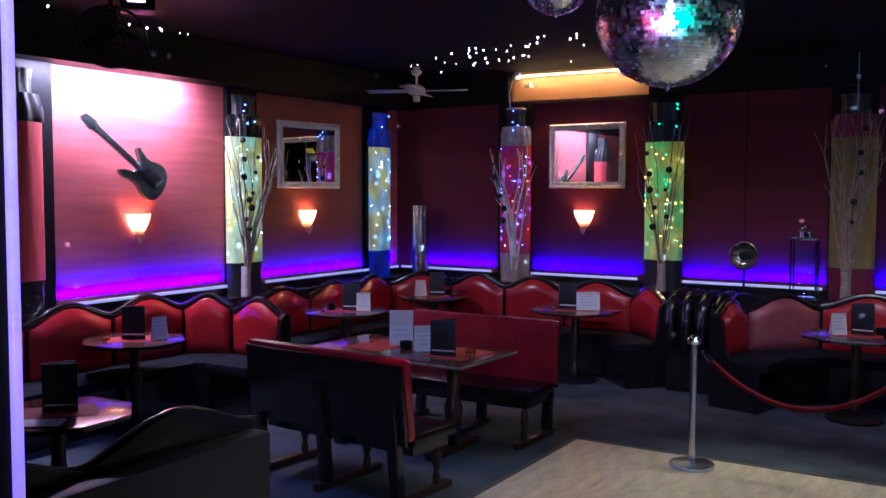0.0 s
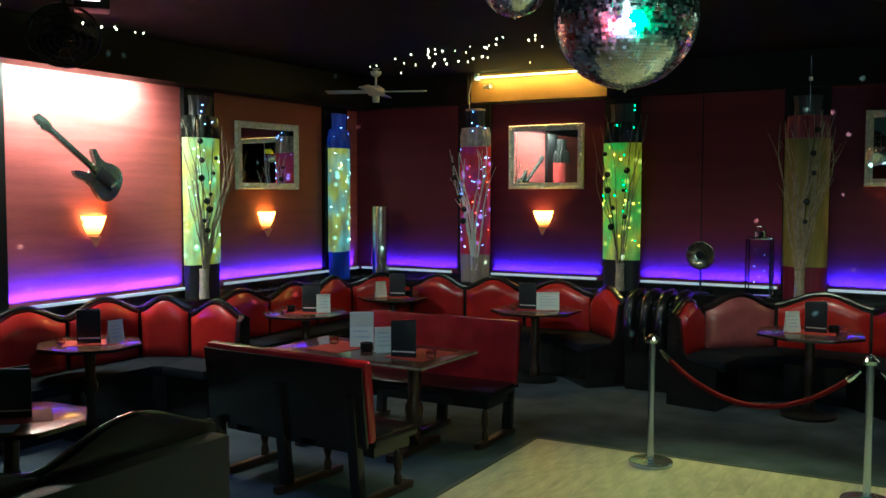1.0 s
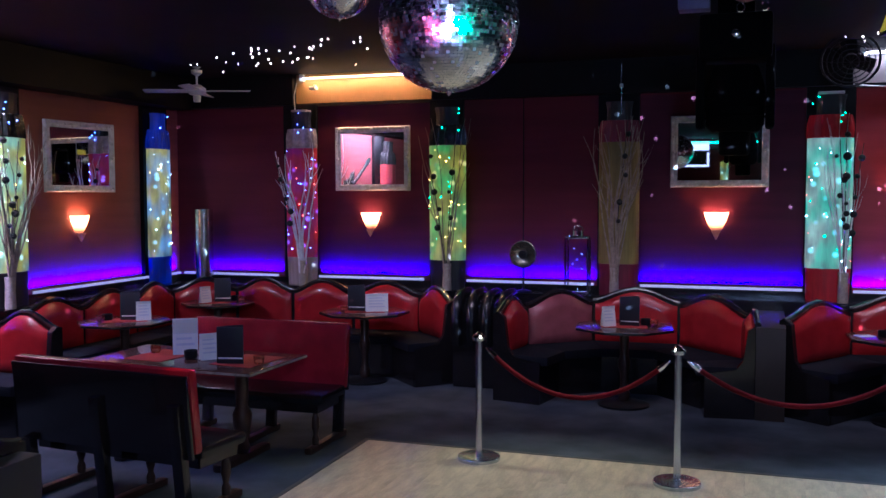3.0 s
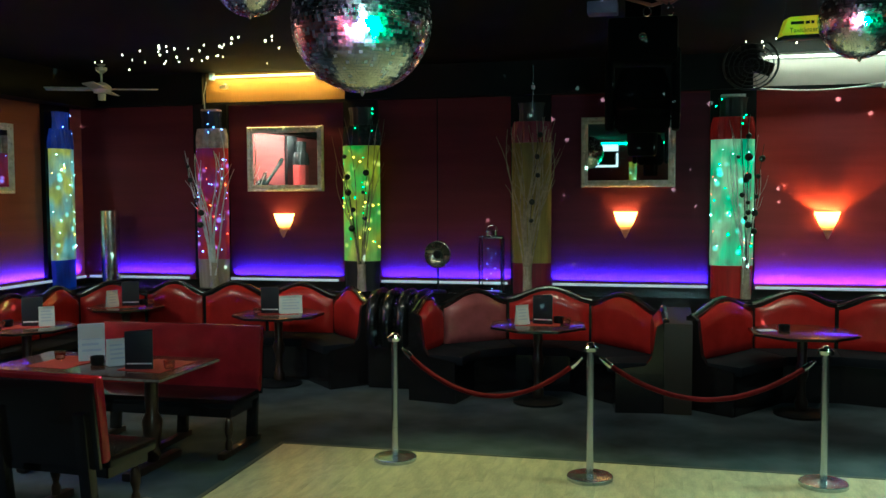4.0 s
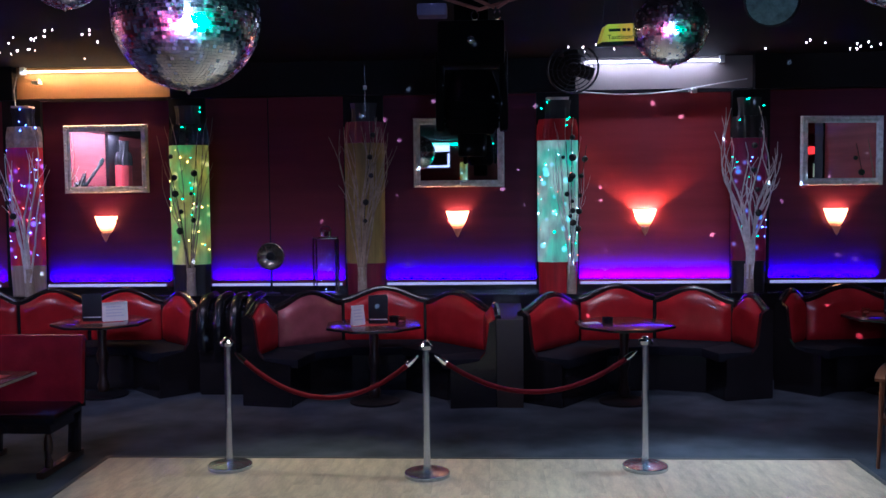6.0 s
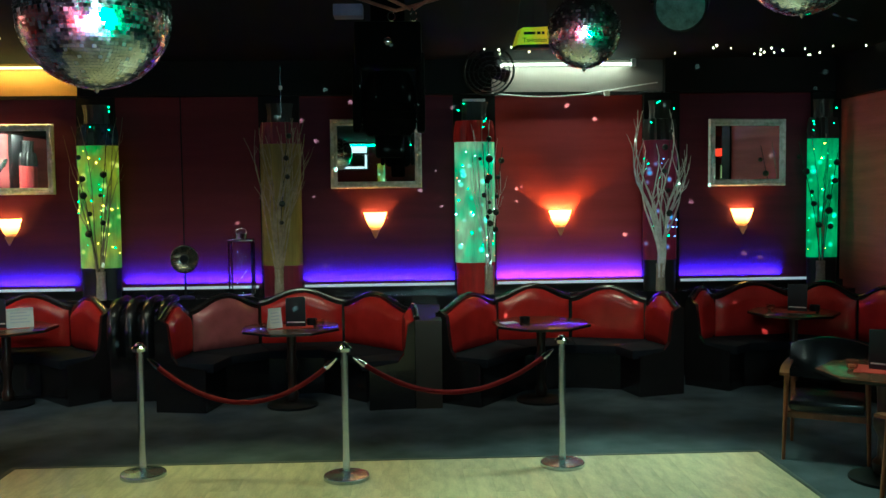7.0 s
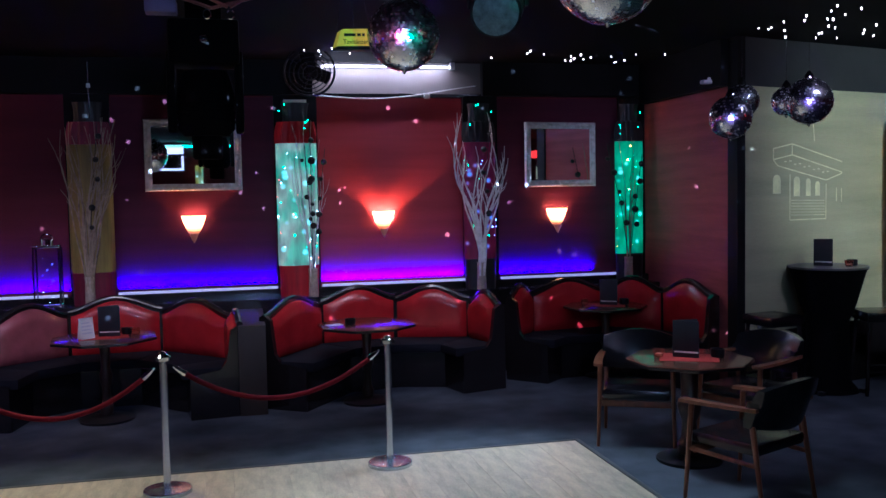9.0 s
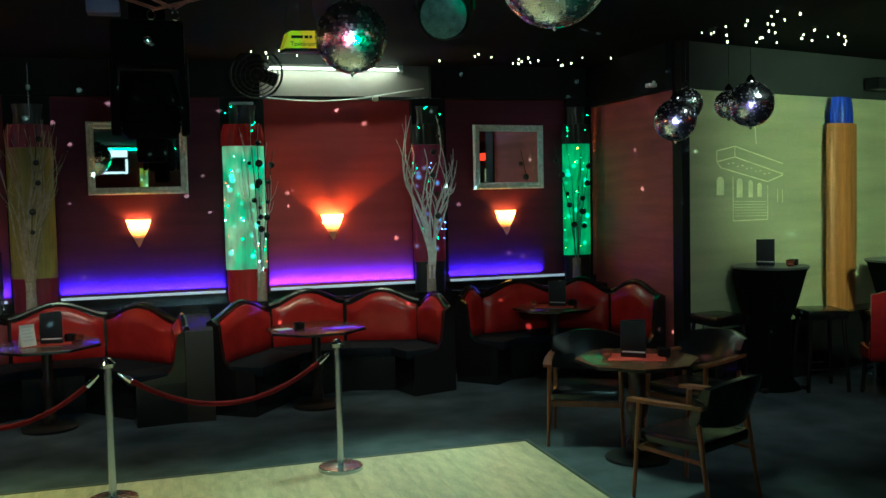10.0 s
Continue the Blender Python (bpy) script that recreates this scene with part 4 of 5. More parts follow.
guitar = thing("electric_guitar", "mirror-tiled electric guitar hung on the rose wall", "guitar", turn(-6.94, 5.79, 2.23, 90) @ Matrix.Rotation(radians(-54), 4, "Y"))
knots = [(0, -0.38), (0.12, -0.355), (0.18, -0.27), (0.165, -0.17), (0.125, -0.09), (0.135, -0.01), (0.165, 0.05), (0.135, 0.085), (0.09, 0.03), (0.045, -0.03), (-0.045, -0.03), (-0.07, 0.01), (-0.105, 0.085), (-0.145, 0.13), (-0.17, 0.07), (-0.148, -0.01), (-0.13, -0.09), (-0.165, -0.18), (-0.18, -0.28), (-0.12, -0.36)]
out = []
for k in range(len(knots)):
    p0, p1, p2, p3 = (Vector(knots[(k + j) % len(knots)]) for j in (-1, 0, 1, 2))
    for u in (0.0, 0.33, 0.66):
        q = 0.5 * (2 * p1 + (p2 - p0) * u + (2 * p0 - 5 * p1 + 4 * p2 - p3) * u * u + (3 * p1 - p0 - 3 * p2 + p3) * u ** 3)
        out.append((q.x, q.y))
body = prism(out, 0.0, 0.05, 0.006)
up = Matrix.Rotation(radians(90), 4, "X")
body.transform(up)
TILED = mat("mosaic_mirror_tiles", (0.2, 0.25, 0.24), 0.16, 0.85, scale=45, var=0.7, bump=0.5, fine=110)
part("body", body, TILED, guitar, "body covered in mirror mosaic")
part("neck", box(-0.028, 0.028, -0.065, -0.03, -0.06, 0.54, 0.006), TILED, guitar)
head = prism([(-0.03, 0.52), (0.03, 0.52), (0.055, 0.58), (0.04, 0.7), (-0.02, 0.73), (-0.05, 0.61)], 0.03, 0.055, 0.004)
head.transform(up)
part("headstock", head, TILED, guitar)
for i in range(6):
    part("tuner", ball(0.011, (-0.055 + 0.004 * i, -0.045, 0.59 + 0.022 * i), None, 1), CHROME, guitar)
part("hanger", tube([(0.0, 0.0595, 0.5), (0.0, 0.0, 0.5), (0.0, -0.05, 0.5)], 0.008, 6), CHROME, guitar, "wall hook")
part("pickguard", box(-0.06, 0.07, -0.056, -0.051, -0.3, -0.08, 0.001), BLACK_PLASTIC, guitar)
part("bridge", box(-0.035, 0.035, -0.064, -0.056, -0.3, -0.27, 0.002), CHROME, guitar)


# ---- mirror balls ----
def mirror_ball(label, where, r, tile, seed):
    rnd = random.Random(seed)
    t = thing("mirror_ball", label, "mirror ball", Matrix.Translation(where), "mirror balls under the ceiling")
    part("core", ball(r * 0.99, (0, 0, 0), None, 4), GROUT, t)
    verts, faces = [], []
    rows = max(8, int(math.pi * r / tile))
    for j in range(rows):
        th = math.pi * (j + 0.5) / rows
        count = max(3, int(2 * math.pi * r * math.sin(th) / tile))
        for i in range(count):
            ph = 2 * math.pi * (i + 0.5 * (j % 2)) / count
            nrm = Vector((math.sin(th) * math.cos(ph), math.sin(th) * math.sin(ph), math.cos(th)))
            e1 = Vector((-math.sin(ph), math.cos(ph), 0))
            e2 = nrm.cross(e1)
            tilt1, tilt2 = rnd.gauss(0, 0.034), rnd.gauss(0, 0.034)
            h = tile * 0.475
            c = nrm * r
            k = len(verts)
            for a, b in ((-1, -1), (1, -1), (1, 1), (-1, 1)):
                verts.append(c + e1 * a * h + e2 * b * h + nrm * (a * tilt1 + b * tilt2) * h)
            faces.append((k, k + 1, k + 2, k + 3))
    me = bpy.data.meshes.new("mirror_tiles")
    me.from_pydata([tuple(v) for v in verts], [], faces)
    me.materials.append(MIRROR_TILE)
    tiles = new("mirror_tiles", me)
    tiles.parent = t
    tagged(tiles, "small square mirror tiles", "", "", "stuff")
    part("finial", lathe([(0.0, -r - 0.018), (0.01, -r - 0.008), (0.014, -r + 0.004)], 10), CHROME, t)
    part("cap", lathe([(0.035, r - 0.01), (0.03, r + 0.02), (0.008, r + 0.05)], 14), CHROME, t)
    part("chain", tube([(0, 0, r + 0.04), (0, 0, ZC - where[2])], 0.002, 6), CHROME, t)
    return t


mirror_ball("large mirror ball hanging over the dance floor", (-1.24, 3.8, 2.74), 0.3, 0.015, 1)
mirror_ball("second mirror ball close under the ceiling", (-2.32, 5.03, 3.24), 0.2, 0.013, 2)
mirror_ball("mid-sized mirror ball beside the yellow sign", (0.99, 5.08, 2.88), 0.2, 0.013, 3)
mirror_ball("mirror ball hanging high over the dance floor", (1.78, 4.1, 3.04), 0.26, 0.014, 4)
mirror_ball("small mirror ball in a cluster near the post", (3.46, 5.85, 2.49), 0.15, 0.012, 5)
mirror_ball("small mirror ball in a cluster near the post", (3.88, 6.4, 2.66), 0.13, 0.012, 6)
mirror_ball("small mirror ball in a cluster before the pale wall", (4.17, 5.98, 2.62), 0.17, 0.012, 7)
mirror_ball("small mirror ball in a cluster before the pale wall", (4.33, 6.5, 2.67), 0.115, 0.011, 8)

# ---- ceiling fixtures ----
rnd = random.Random(12)
stars = []
for xa, ya, xb, yb, dx, dy, count in ((-5.8, 9.2, -4.0, 8.6, 0.5, 0.7, 30), (-4.3, 8.6, -3.3, 7.9, 0.4, 0.4, 10), (-6.55, 6.4, -6.5, 4.5, 0.1, 0.1, 9), (0.6, 9.5, 1.5, 9.5, 0.1, 0.3, 6), (2.95, 9.5, 4.8, 9.6, 0.2, 0.35, 20), (4.8, 7.6, 6.6, 7.7, 0.2, 0.6, 24), (4.7, 6.9, 5.4, 6.9, 0.2, 0.3, 6)):
    for i in range(count):
        u = rnd.random()
        stars.append((xa + (xb - xa) * u + rnd.uniform(-dx, dx), ya + (yb - ya) * u + rnd.uniform(-dy, dy), ZC - 0.006, rnd.choice((0.0035, 0.0045, 0.006, 0.0075))))
for x, y, z, r in stars:
    tagged(part("fairy_light", lathe([(r, 0.006), (r, -0.006), (0, -0.008 - r)], 8, m=Matrix.Translation((x, y, z))), FAIRY), "tiny warm white light set in the black ceiling", "light", "ceiling star lights")

cf = thing("ceiling_fan", "white ceiling fan at rest with four blades", "fan", Matrix.Translation((-6.02, 9.17, 3.19)))
part("rod", lathe([(0.012, 0.06), (0.012, ZC - 3.19 - 0.03), (0.05, ZC - 3.19)], 12), WHITE_PLASTIC, cf)
part("canopy", lathe([(0.02, 0.17), (0.06, 0.2), (0.065, 0.235), (0.0, 0.24)], 18), WHITE_PLASTIC, cf)
part("motor", lathe([(0.0, -0.05), (0.08, -0.045), (0.11, -0.01), (0.1, 0.03), (0.04, 0.07)], 24), WHITE_PLASTIC, cf)
part("lamp_cup", lathe([(0.0, -0.13), (0.04, -0.125), (0.045, -0.06), (0.03, -0.045)], 16), WHITE_PLASTIC, cf)
for k in range(4):
    bm = box(0.11, 0.6, -0.06, 0.06, -0.006, 0.004, 0.002)
    bm.transform(Matrix.Rotation(radians(90 * k + 20), 4, "Z") @ Matrix.Rotation(radians(10), 4, "X"))
    part("blade", bm, WHITE_PLASTIC, cf)


def wall_fan(label, m, r, face):
    t = thing("wall_fan", label, "fan", m)
    for j in range(5):
        rr = r * (1 - 0.18 * j)
        part("guard_ring", tube([(rr * math.cos(2 * math.pi * k / 28), -0.03 * j ** 0.5, rr * math.sin(2 * math.pi * k / 28)) for k in range(28)], 0.006 if j else 0.012, 6, None, True), face, t)
    for k in range(10):
        a = 2 * math.pi * k / 10
        part("guard_wire", tube([(0, -0.065, 0), (r * 0.6 * math.cos(a), -0.05, r * 0.6 * math.sin(a)), (r * math.cos(a), 0, r * math.sin(a))], 0.003, 4), face, t)
    for k in range(3):
        bm = box(0.03, r * 0.85, -0.01, 0.0, -r * 0.3, r * 0.3, 0.003)
        bm.transform(Matrix.Rotation(radians(120 * k + 20), 4, "Y") @ Matrix.Translation((0, 0.04, 0)) @ Matrix.Rotation(radians(18), 4, "X"))
        part("blade", bm, BLACK_PLASTIC, t)
    part("motor", lathe([(0.0, 0.0), (0.06, 0.01), (0.07, 0.12), (0.03, 0.16)], 16, m=Matrix.Rotation(radians(-90), 4, "X")), BLACK_PLASTIC, t)
    part("arm", tube([(0, 0.14, 0), (0, 0.2, 0.08), (0, 0.2, 0.35)], 0.018, 8), BLACK_PLASTIC, t)
    return t


GREY_WIRE = mat("grey_wire", (0.02, 0.02, 0.024), 0.4, 0.5, var=0.2)
wall_fan("black fan with a wire guard under the ceiling", turn(-5.55, 4.45, 3.1, 50) @ Matrix.Rotation(radians(35), 4, "X"), 0.24, GREY_WIRE)
wall_fan("black fan with a wire guard beside the lit box", turn(0.88, 9.6, 3.27, 0) @ Matrix.Rotation(radians(25), 4, "X"), 0.26, GREY_WIRE)
ind = thing("projector", "black ceiling projector with a pink display", "projector", turn(-5.38, 4.55, 3.28, 50))
part("case", box(-0.12, 0.12, -0.1, 0.12, 0.0, 0.18, 0.015), BLACK_PLASTIC, ind)
part("display", box(-0.07, 0.05, -0.106, -0.101, 0.05, 0.085), glow("pink_display", (1.0, 0.55, 0.7), 5.0), ind, "pink lit display")

mh = thing("moving_head_light", "black moving head stage light hanging from the ceiling", "stage light", turn(-0.11, 6.6, 0))
part("clamp", box(-0.12, 0.12, -0.08, 0.08, 3.2, ZC, 0.01), MATT_BLACK, mh)
part("base", box(-0.235, 0.235, -0.17, 0.17, 2.9, 3.2, 0.03), MATT_BLACK, mh)
for x in (-0.255, 0.195):
    part("yoke_arm", box(x, x + 0.06, -0.1, 0.1, 2.44, 3.0, 0.025), MATT_BLACK, mh)
part("head", lathe([(0.0, 2.42), (0.15, 2.42), (0.19, 2.47), (0.193, 2.72), (0.15, 2.86), (0.0, 2.88)], 28), MATT_BLACK, mh)
part("nose", lathe([(0.0, 2.27), (0.088, 2.265), (0.1, 2.28), (0.105, 2.42)], 24), MATT_BLACK, mh, "lens barrel")
for z in (2.52, 2.58, 2.64):
    part("cooling_fin", tube([(0.197 * math.cos(2 * math.pi * k / 28), 0.197 * math.sin(2 * math.pi * k / 28), z) for k in range(28)], 0.006, 5, None, True), MATT_BLACK, mh)
part("badge", lathe([(0.022, 0.0), (0.026, 0.004), (0.018, 0.008)], 16, m=Matrix.Translation((0.0, -0.175, 3.06)) @ Matrix.Rotation(radians(90), 4, "X")), CHROME, mh, "small round badge")
truss = thing("lighting_truss", "slim metal lighting truss under the ceiling", "truss", turn(-0.05, 6.35, 0))
RED_BAR = mat("dusty_red_bar", (0.3, 0.12, 0.1), 0.4, 0.5, scale=9, var=0.4)
for a, b in (((-0.55, 0, 3.43), (0.0, -0.05, 3.24)), ((0.65, 0, 3.43), (0.0, -0.05, 3.24)), ((-0.55, 0, 3.43), (0.65, 0, 3.43)), ((-0.4, -0.3, 3.44), (0.1, -0.05, 3.25)), ((0.5, -0.3, 3.44), (0.12, -0.05, 3.25))):
    part("bar", tube([a, b], 0.012, 6), RED_BAR, truss)
for x in (-0.03, 0.12):
    part("ring", tube([(x + 0.025 * math.cos(k * math.pi / 6), -0.06, 3.2 + 0.03 * math.sin(k * math.pi / 6)) for k in range(12)], 0.005, 5, None, True), CHROME, truss)
part("spot_box", box(-0.42, -0.22, -0.1, 0.05, 3.2, 3.28, 0.01), mat("violet_grey_box", (0.12, 0.1, 0.22), 0.5), truss)

sign = thing("hanging_sign", "small yellow roof sign hanging on three cords", "sign", turn(0.76, 5.4, 2.86, 12) @ Matrix.Rotation(radians(-3), 4, "Y"))
panel = prism([(-0.125, 0.0), (0.115, 0.0), (0.105, 0.09), (0.08, 0.102), (-0.07, 0.1), (-0.09, 0.088)], -0.035, 0.035, 0.008)
panel.transform(Matrix.Rotation(radians(90), 4, "X"))
part("panel", panel, YELLOW_SIGN, sign)
for k, w in enumerate((0.07, 0.022, 0.016)):
    part("lettering", box(-0.072 + (0, 0.08, 0.11)[k], -0.072 + (0, 0.08, 0.11)[k] + w, -0.0385, -0.0362, 0.057, 0.073), BLACK_PLASTIC, sign, "dark lettering bar")
word = bpy.data.curves.new("lettering", "FONT")
word.body, word.size, word.align_x, word.extrude = "Taxit\u00e4nzer", 0.036, "CENTER", 0.0006
word.materials.append(BLACK_PLASTIC)
text = new("lettering", word)
text.parent, text.matrix_basis = sign, Matrix.Translation((-0.003, -0.037, 0.014)) @ Matrix.Rotation(radians(90), 4, "X")
part("foot", box(-0.12, 0.12, -0.05, 0.05, -0.02, 0.0, 0.008), BLACK_PLASTIC, sign)
for x in (-0.1, 0.0, 0.1):
    part("cord", tube([(x, 0, 0.09), (0.02 + x * 0.25, 0, ZC - 2.86)], 0.0015, 5), BLACK_PLASTIC, sign)
par = thing("par_can", "dark par can lamp aimed down from the ceiling", "stage light", look((1.46, 4.85, 2.98), (0.9, 3.4, 2.4)))
part("can", lathe([(0.13, -0.05), (0.14, -0.04), (0.14, 0.2), (0.09, 0.3), (0.0, 0.31)], 24), BLACK_PLASTIC, par)
# weak teal emission paints the green reflection in the lens
part("lens", lathe([(0.0, -0.07), (0.06, -0.065), (0.125, -0.0515)], 24), mat("lens_reflection_glow", (0.1, 0.15, 0.15), 0.35, 0.3, scale=20, var=0.6, emit=(0.25, 0.5, 0.42), watts=0.018), par)
part("bracket", tube([(0.16, 0, 0.1), (0.16, 0.2, 0.14), (0, 0.42, 0.2), (-0.16, 0.2, 0.14), (-0.16, 0, 0.1)], 0.01, 6), BLACK_PLASTIC, par)
cable = thing("cable", "loose white cable along the top of the wall", "cable", turn(0, 0))
part("wire", tube([(0.95 + 0.13 * k, 10.06, 3.09 - 0.05 * math.sin(k / 12 * math.pi * 1.15) + 0.06 * (k / 14) ** 2) for k in range(15)], 0.007, 6), WHITE_PLASTIC, cable)
part("clip", box(2.18, 2.24, 10.03, 10.08, 3.05, 3.1, 0.006), WHITE_PLASTIC, cable)
for x, y, z, d in ((-5.0, 10.1, 3.28, 0), (4.74, 8.45, 3.06, -90)):
    c = thing("small_camera", "small white spotlight head on the frieze", "camera", turn(x, y, z, d) @ Matrix.Scale(0.65, 4))
    part("body", box(-0.06, 0.06, -0.1, 0.05, -0.03, 0.03, 0.012), WHITE_PLASTIC, c)
    part("mount", box(-0.015, 0.015, 0.0, 0.08, 0.0, 0.07, 0.004), WHITE_PLASTIC, c)

# ---- things on the shelf ----
cyl = thing("metal_cylinder", "tall hammered metal cylinder standing in the corner", "cylinder", turn(-6.42, 9.88, SH))
part("shell", lathe([(0.11, 0.0), (0.11, 0.9), (0.104, 0.9), (0.104, 0.03)], 28), mat("hammered_tin", (0.6, 0.6, 0.58), 0.22, 1.0, scale=14, var=0.5, bump=0.9, fine=30), cyl)
# lamp head on a stand: open drum with hub and spokes
df = thing("desk_lamp", "round chrome lamp head on a black stand", "lamp", turn(-2.36, 9.87, SH))
part("foot", lathe([(0.09, 0.0), (0.09, 0.015), (0.02, 0.03)], 20), BLACK_PLASTIC, df)
part("stem", lathe([(0.012, 0.03), (0.012, 0.28)], 10), BLACK_PLASTIC, df)
drum = Matrix.Translation((0, 0, 0.42)) @ Matrix.Rotation(radians(90), 4, "X")
METAL_PALE = mat("worn_nickel", (0.4, 0.37, 0.3), 0.25, 0.9, scale=12, var=0.4, bump=0.3)
part("drum", lathe([(0.05, -0.1), (0.13, -0.06), (0.15, 0.0), (0.15, 0.03), (0.14, 0.035), (0.11, 0.01), (0.06, -0.01), (0.0, -0.01)], 28, m=drum), METAL_PALE, df, "worn nickel drum")
part("hub", lathe([(0.0, 0.045), (0.045, 0.04), (0.05, 0.0)], 16, m=drum), BLACK_PLASTIC, df)
for k in range(6):
    a = 2 * math.pi * k / 6
    part("spoke", tube([(0.04 * math.cos(a), -0.035, 0.42 + 0.04 * math.sin(a)), (0.14 * math.cos(a), -0.035, 0.42 + 0.14 * math.sin(a))], 0.004, 5), METAL_PALE, df)
lan = thing("glass_lantern", "tall clear glass lantern with a chrome top", "lantern", turn(-1.76, 9.88, SH))
for x in (-0.12, 0.12):
    for y in (-0.08, 0.08):
        part("upright", box(x - 0.008, x + 0.008, y - 0.008, y + 0.008, 0.0, 0.6), CHROME, lan)
part("base", box(-0.13, 0.13, -0.09, 0.09, 0.0, 0.03, 0.006), CHROME, lan)
part("roof", box(-0.13, 0.13, -0.09, 0.09, 0.6, 0.63, 0.008), CHROME, lan)
part("chimney", lathe([(0.06, 0.63), (0.06, 0.68), (0.03, 0.7)], 16), CHROME, lan)
part("handle", tube([(0.06 * math.cos(math.pi * k / 8), 0, 0.68 + 0.06 * math.sin(math.pi * k / 8)) for k in range(9)], 0.006, 6), CHROME, lan)
for x in (-0.12, 0.12):
    part("pane", box(x - 0.002, x + 0.002, -0.07, 0.07, 0.03, 0.6), GLASS, lan)
bm = bmesh.new()
for k in range(9):
    ball(0.0028, (0.05 * math.sin(k * 2.1), -0.02 + 0.03 * math.cos(k * 1.7), 0.05 + 0.055 * k), bm, 1)
part("light_string", bm, BEAD["white"], lan)


# ---- small things on the tables ----
def menu(x, y, deg, h=0.27, w=0.19, z=0.765):
    t = thing("menu", "black standing menu folder with a white band", "menu", turn(x, y, z, deg), "menus on the tables")
    for s in (-1, 1):
        bm = box(0, w, -0.004, 0.004, 0, h, 0.001)
        bm.transform(Matrix.Rotation(radians(18 * s), 4, "Z") @ Matrix.Translation((0, 0.006 * s, 0)))
        bm.transform(Matrix.Translation((-w / 2, 0, 0)))
        part("cover", bm, MENU, t)
    band = box(0.012, w - 0.006, -0.0062, -0.0045, 0.035, 0.045)
    band.transform(Matrix.Translation((-w / 2, 0, 0)) @ Matrix.Rotation(radians(-18), 4, "Z") @ Matrix.Translation((0, -0.006, 0)))
    part("band", band, PAPER, t, "white band")
    bad = lathe([(0.014, 0.0), (0.014, 0.003)], 14, m=Matrix.Translation((0, -0.034, 0.04)) @ Matrix.Rotation(radians(90), 4, "X"))
    part("emblem", bad, PAPER, t)
    return t


def card(x, y, deg, h=0.18, w=0.14, z=0.765):
    t = thing("table_card", "folded white table card with faint print", "card", turn(x, y, z, deg), "cards on the tables")
    for s in (-1, 1):
        bm = box(-w / 2, w / 2, -0.001, 0.001, 0, h)
        bm.transform(Matrix.Translation((0, s * 0.028, 0)) @ Matrix.Rotation(radians(10 * s), 4, "X"))
        part("leaf", bm, PAPER, t, smooth=False)
    for k in range(4):
        bm = box(-w * 0.36, w * (0.36 - 0.1 * (k % 2)), -0.0022, -0.0012, h * (0.25 + 0.16 * k), h * (0.31 + 0.16 * k))
        bm.transform(Matrix.Translation((0, -0.028, 0)) @ Matrix.Rotation(radians(-10), 4, "X"))
        part("print_bar", bm, CARD_PRINT, t, smooth=False)
    return t


def runner(x, y, deg, w=0.42, d=0.3, z=0.7615):
    bm = prism([(-w / 2, -d / 2), (w / 2, -d / 2), (w / 2, d / 2), (-w / 2, d / 2)], 0, 0.0025)
    ob = tagged(part("table_runner", bm, NAPKIN), "orange-red cloth mat lying on a table", "table mat", "mats on the tables")
    ob.matrix_world = turn(x, y, z, deg)
    return ob


def ashtray(x, y, z=0.7645):
    bm = lathe([(0.045, 0.0), (0.05, 0.01), (0.05, 0.06), (0.043, 0.06), (0.04, 0.012), (0.0, 0.012)], 20)
    ob = tagged(part("ashtray", bm, BLACK_PLASTIC), "round black ashtray standing on a table", "ashtray", "ashtrays on the tables")
    ob.matrix_world = turn(x, y, z)


def tealight(x, y, z=0.7645):
    t = thing("candle_glass", "small glass candle holder standing on a table", "candle holder", turn(x, y, z), "candle glasses on the tables")
    part("cup", lathe([(0.03, 0.0), (0.036, 0.01), (0.042, 0.06), (0.039, 0.06), (0.034, 0.014), (0.0, 0.014)], 18), SMOKE_GLASS, t)
    part("candle", lathe([(0.026, 0.015), (0.026, 0.03), (0.0, 0.031)], 14), PAPER, t)


SETS = {"A": (0.0, 0.2), "B": (0.06, 0.18), "C": (0.06, -0.14), "D": (-0.08, 0.13), "E": (0.05, -0.15), "G": (0.04, 0.0), "H": (-0.02, 0.0), "N": (0.02, 0.0)}
for key, (dx, cx) in SETS.items():
    x, y, r = TABLES[key]
    deg = math.degrees(math.atan2(-x, y))
    runner(x, y, deg)
    q = turn(x, y, 0, deg)
    a = q @ Vector((dx, 0.02, 0))
    menu(a.x, a.y, deg + 4)
    if cx:
        b = q @ Vector((cx, -0.08, 0))
        card(b.x, b.y, deg + (35 if key in "ACE" else 5), 0.19, 0.24 if key == "D" else 0.14)
    if key in ("E", "D", "C", "H", "G", "B"):
        c = q @ Vector((-0.16 if key == "B" else 0.2, 0.06, 0))
        ashtray(c.x, c.y)
    d = q @ Vector((0.27 if key in "EC" else -0.22, -0.02, 0))
    tealight(d.x, d.y)
ashtray(1.12, 8.72, 0.7615)
tagged(part("paper_slip", box(-0.09, 0.06, -0.06, 0.05, 0, 0.004, m=turn(0.98, 8.74, 0.7615, 20)), PAPER), "white paper slip lying on the table", "paper")
for x in (-4.3, -3.55):
    runner(x, 6.02, -6, 0.36, 0.46)
menu(-3.62, 5.9, 31, 0.27, 0.2)
card(-3.85, 5.97, 50, 0.2, 0.15)
card(-4.16, 6.12, 36, 0.28, 0.19)
ashtray(-4.02, 5.98)
tealight(-3.4, 5.92)
tealight(-4.42, 6.1)
tagged(part("flyer", box(-0.13, 0.13, -0.08, 0.08, 0, 0.003, m=turn(-4.36, 2.98, 0.765, 40)), PAPER), "white flyer lying on the table", "flyer")


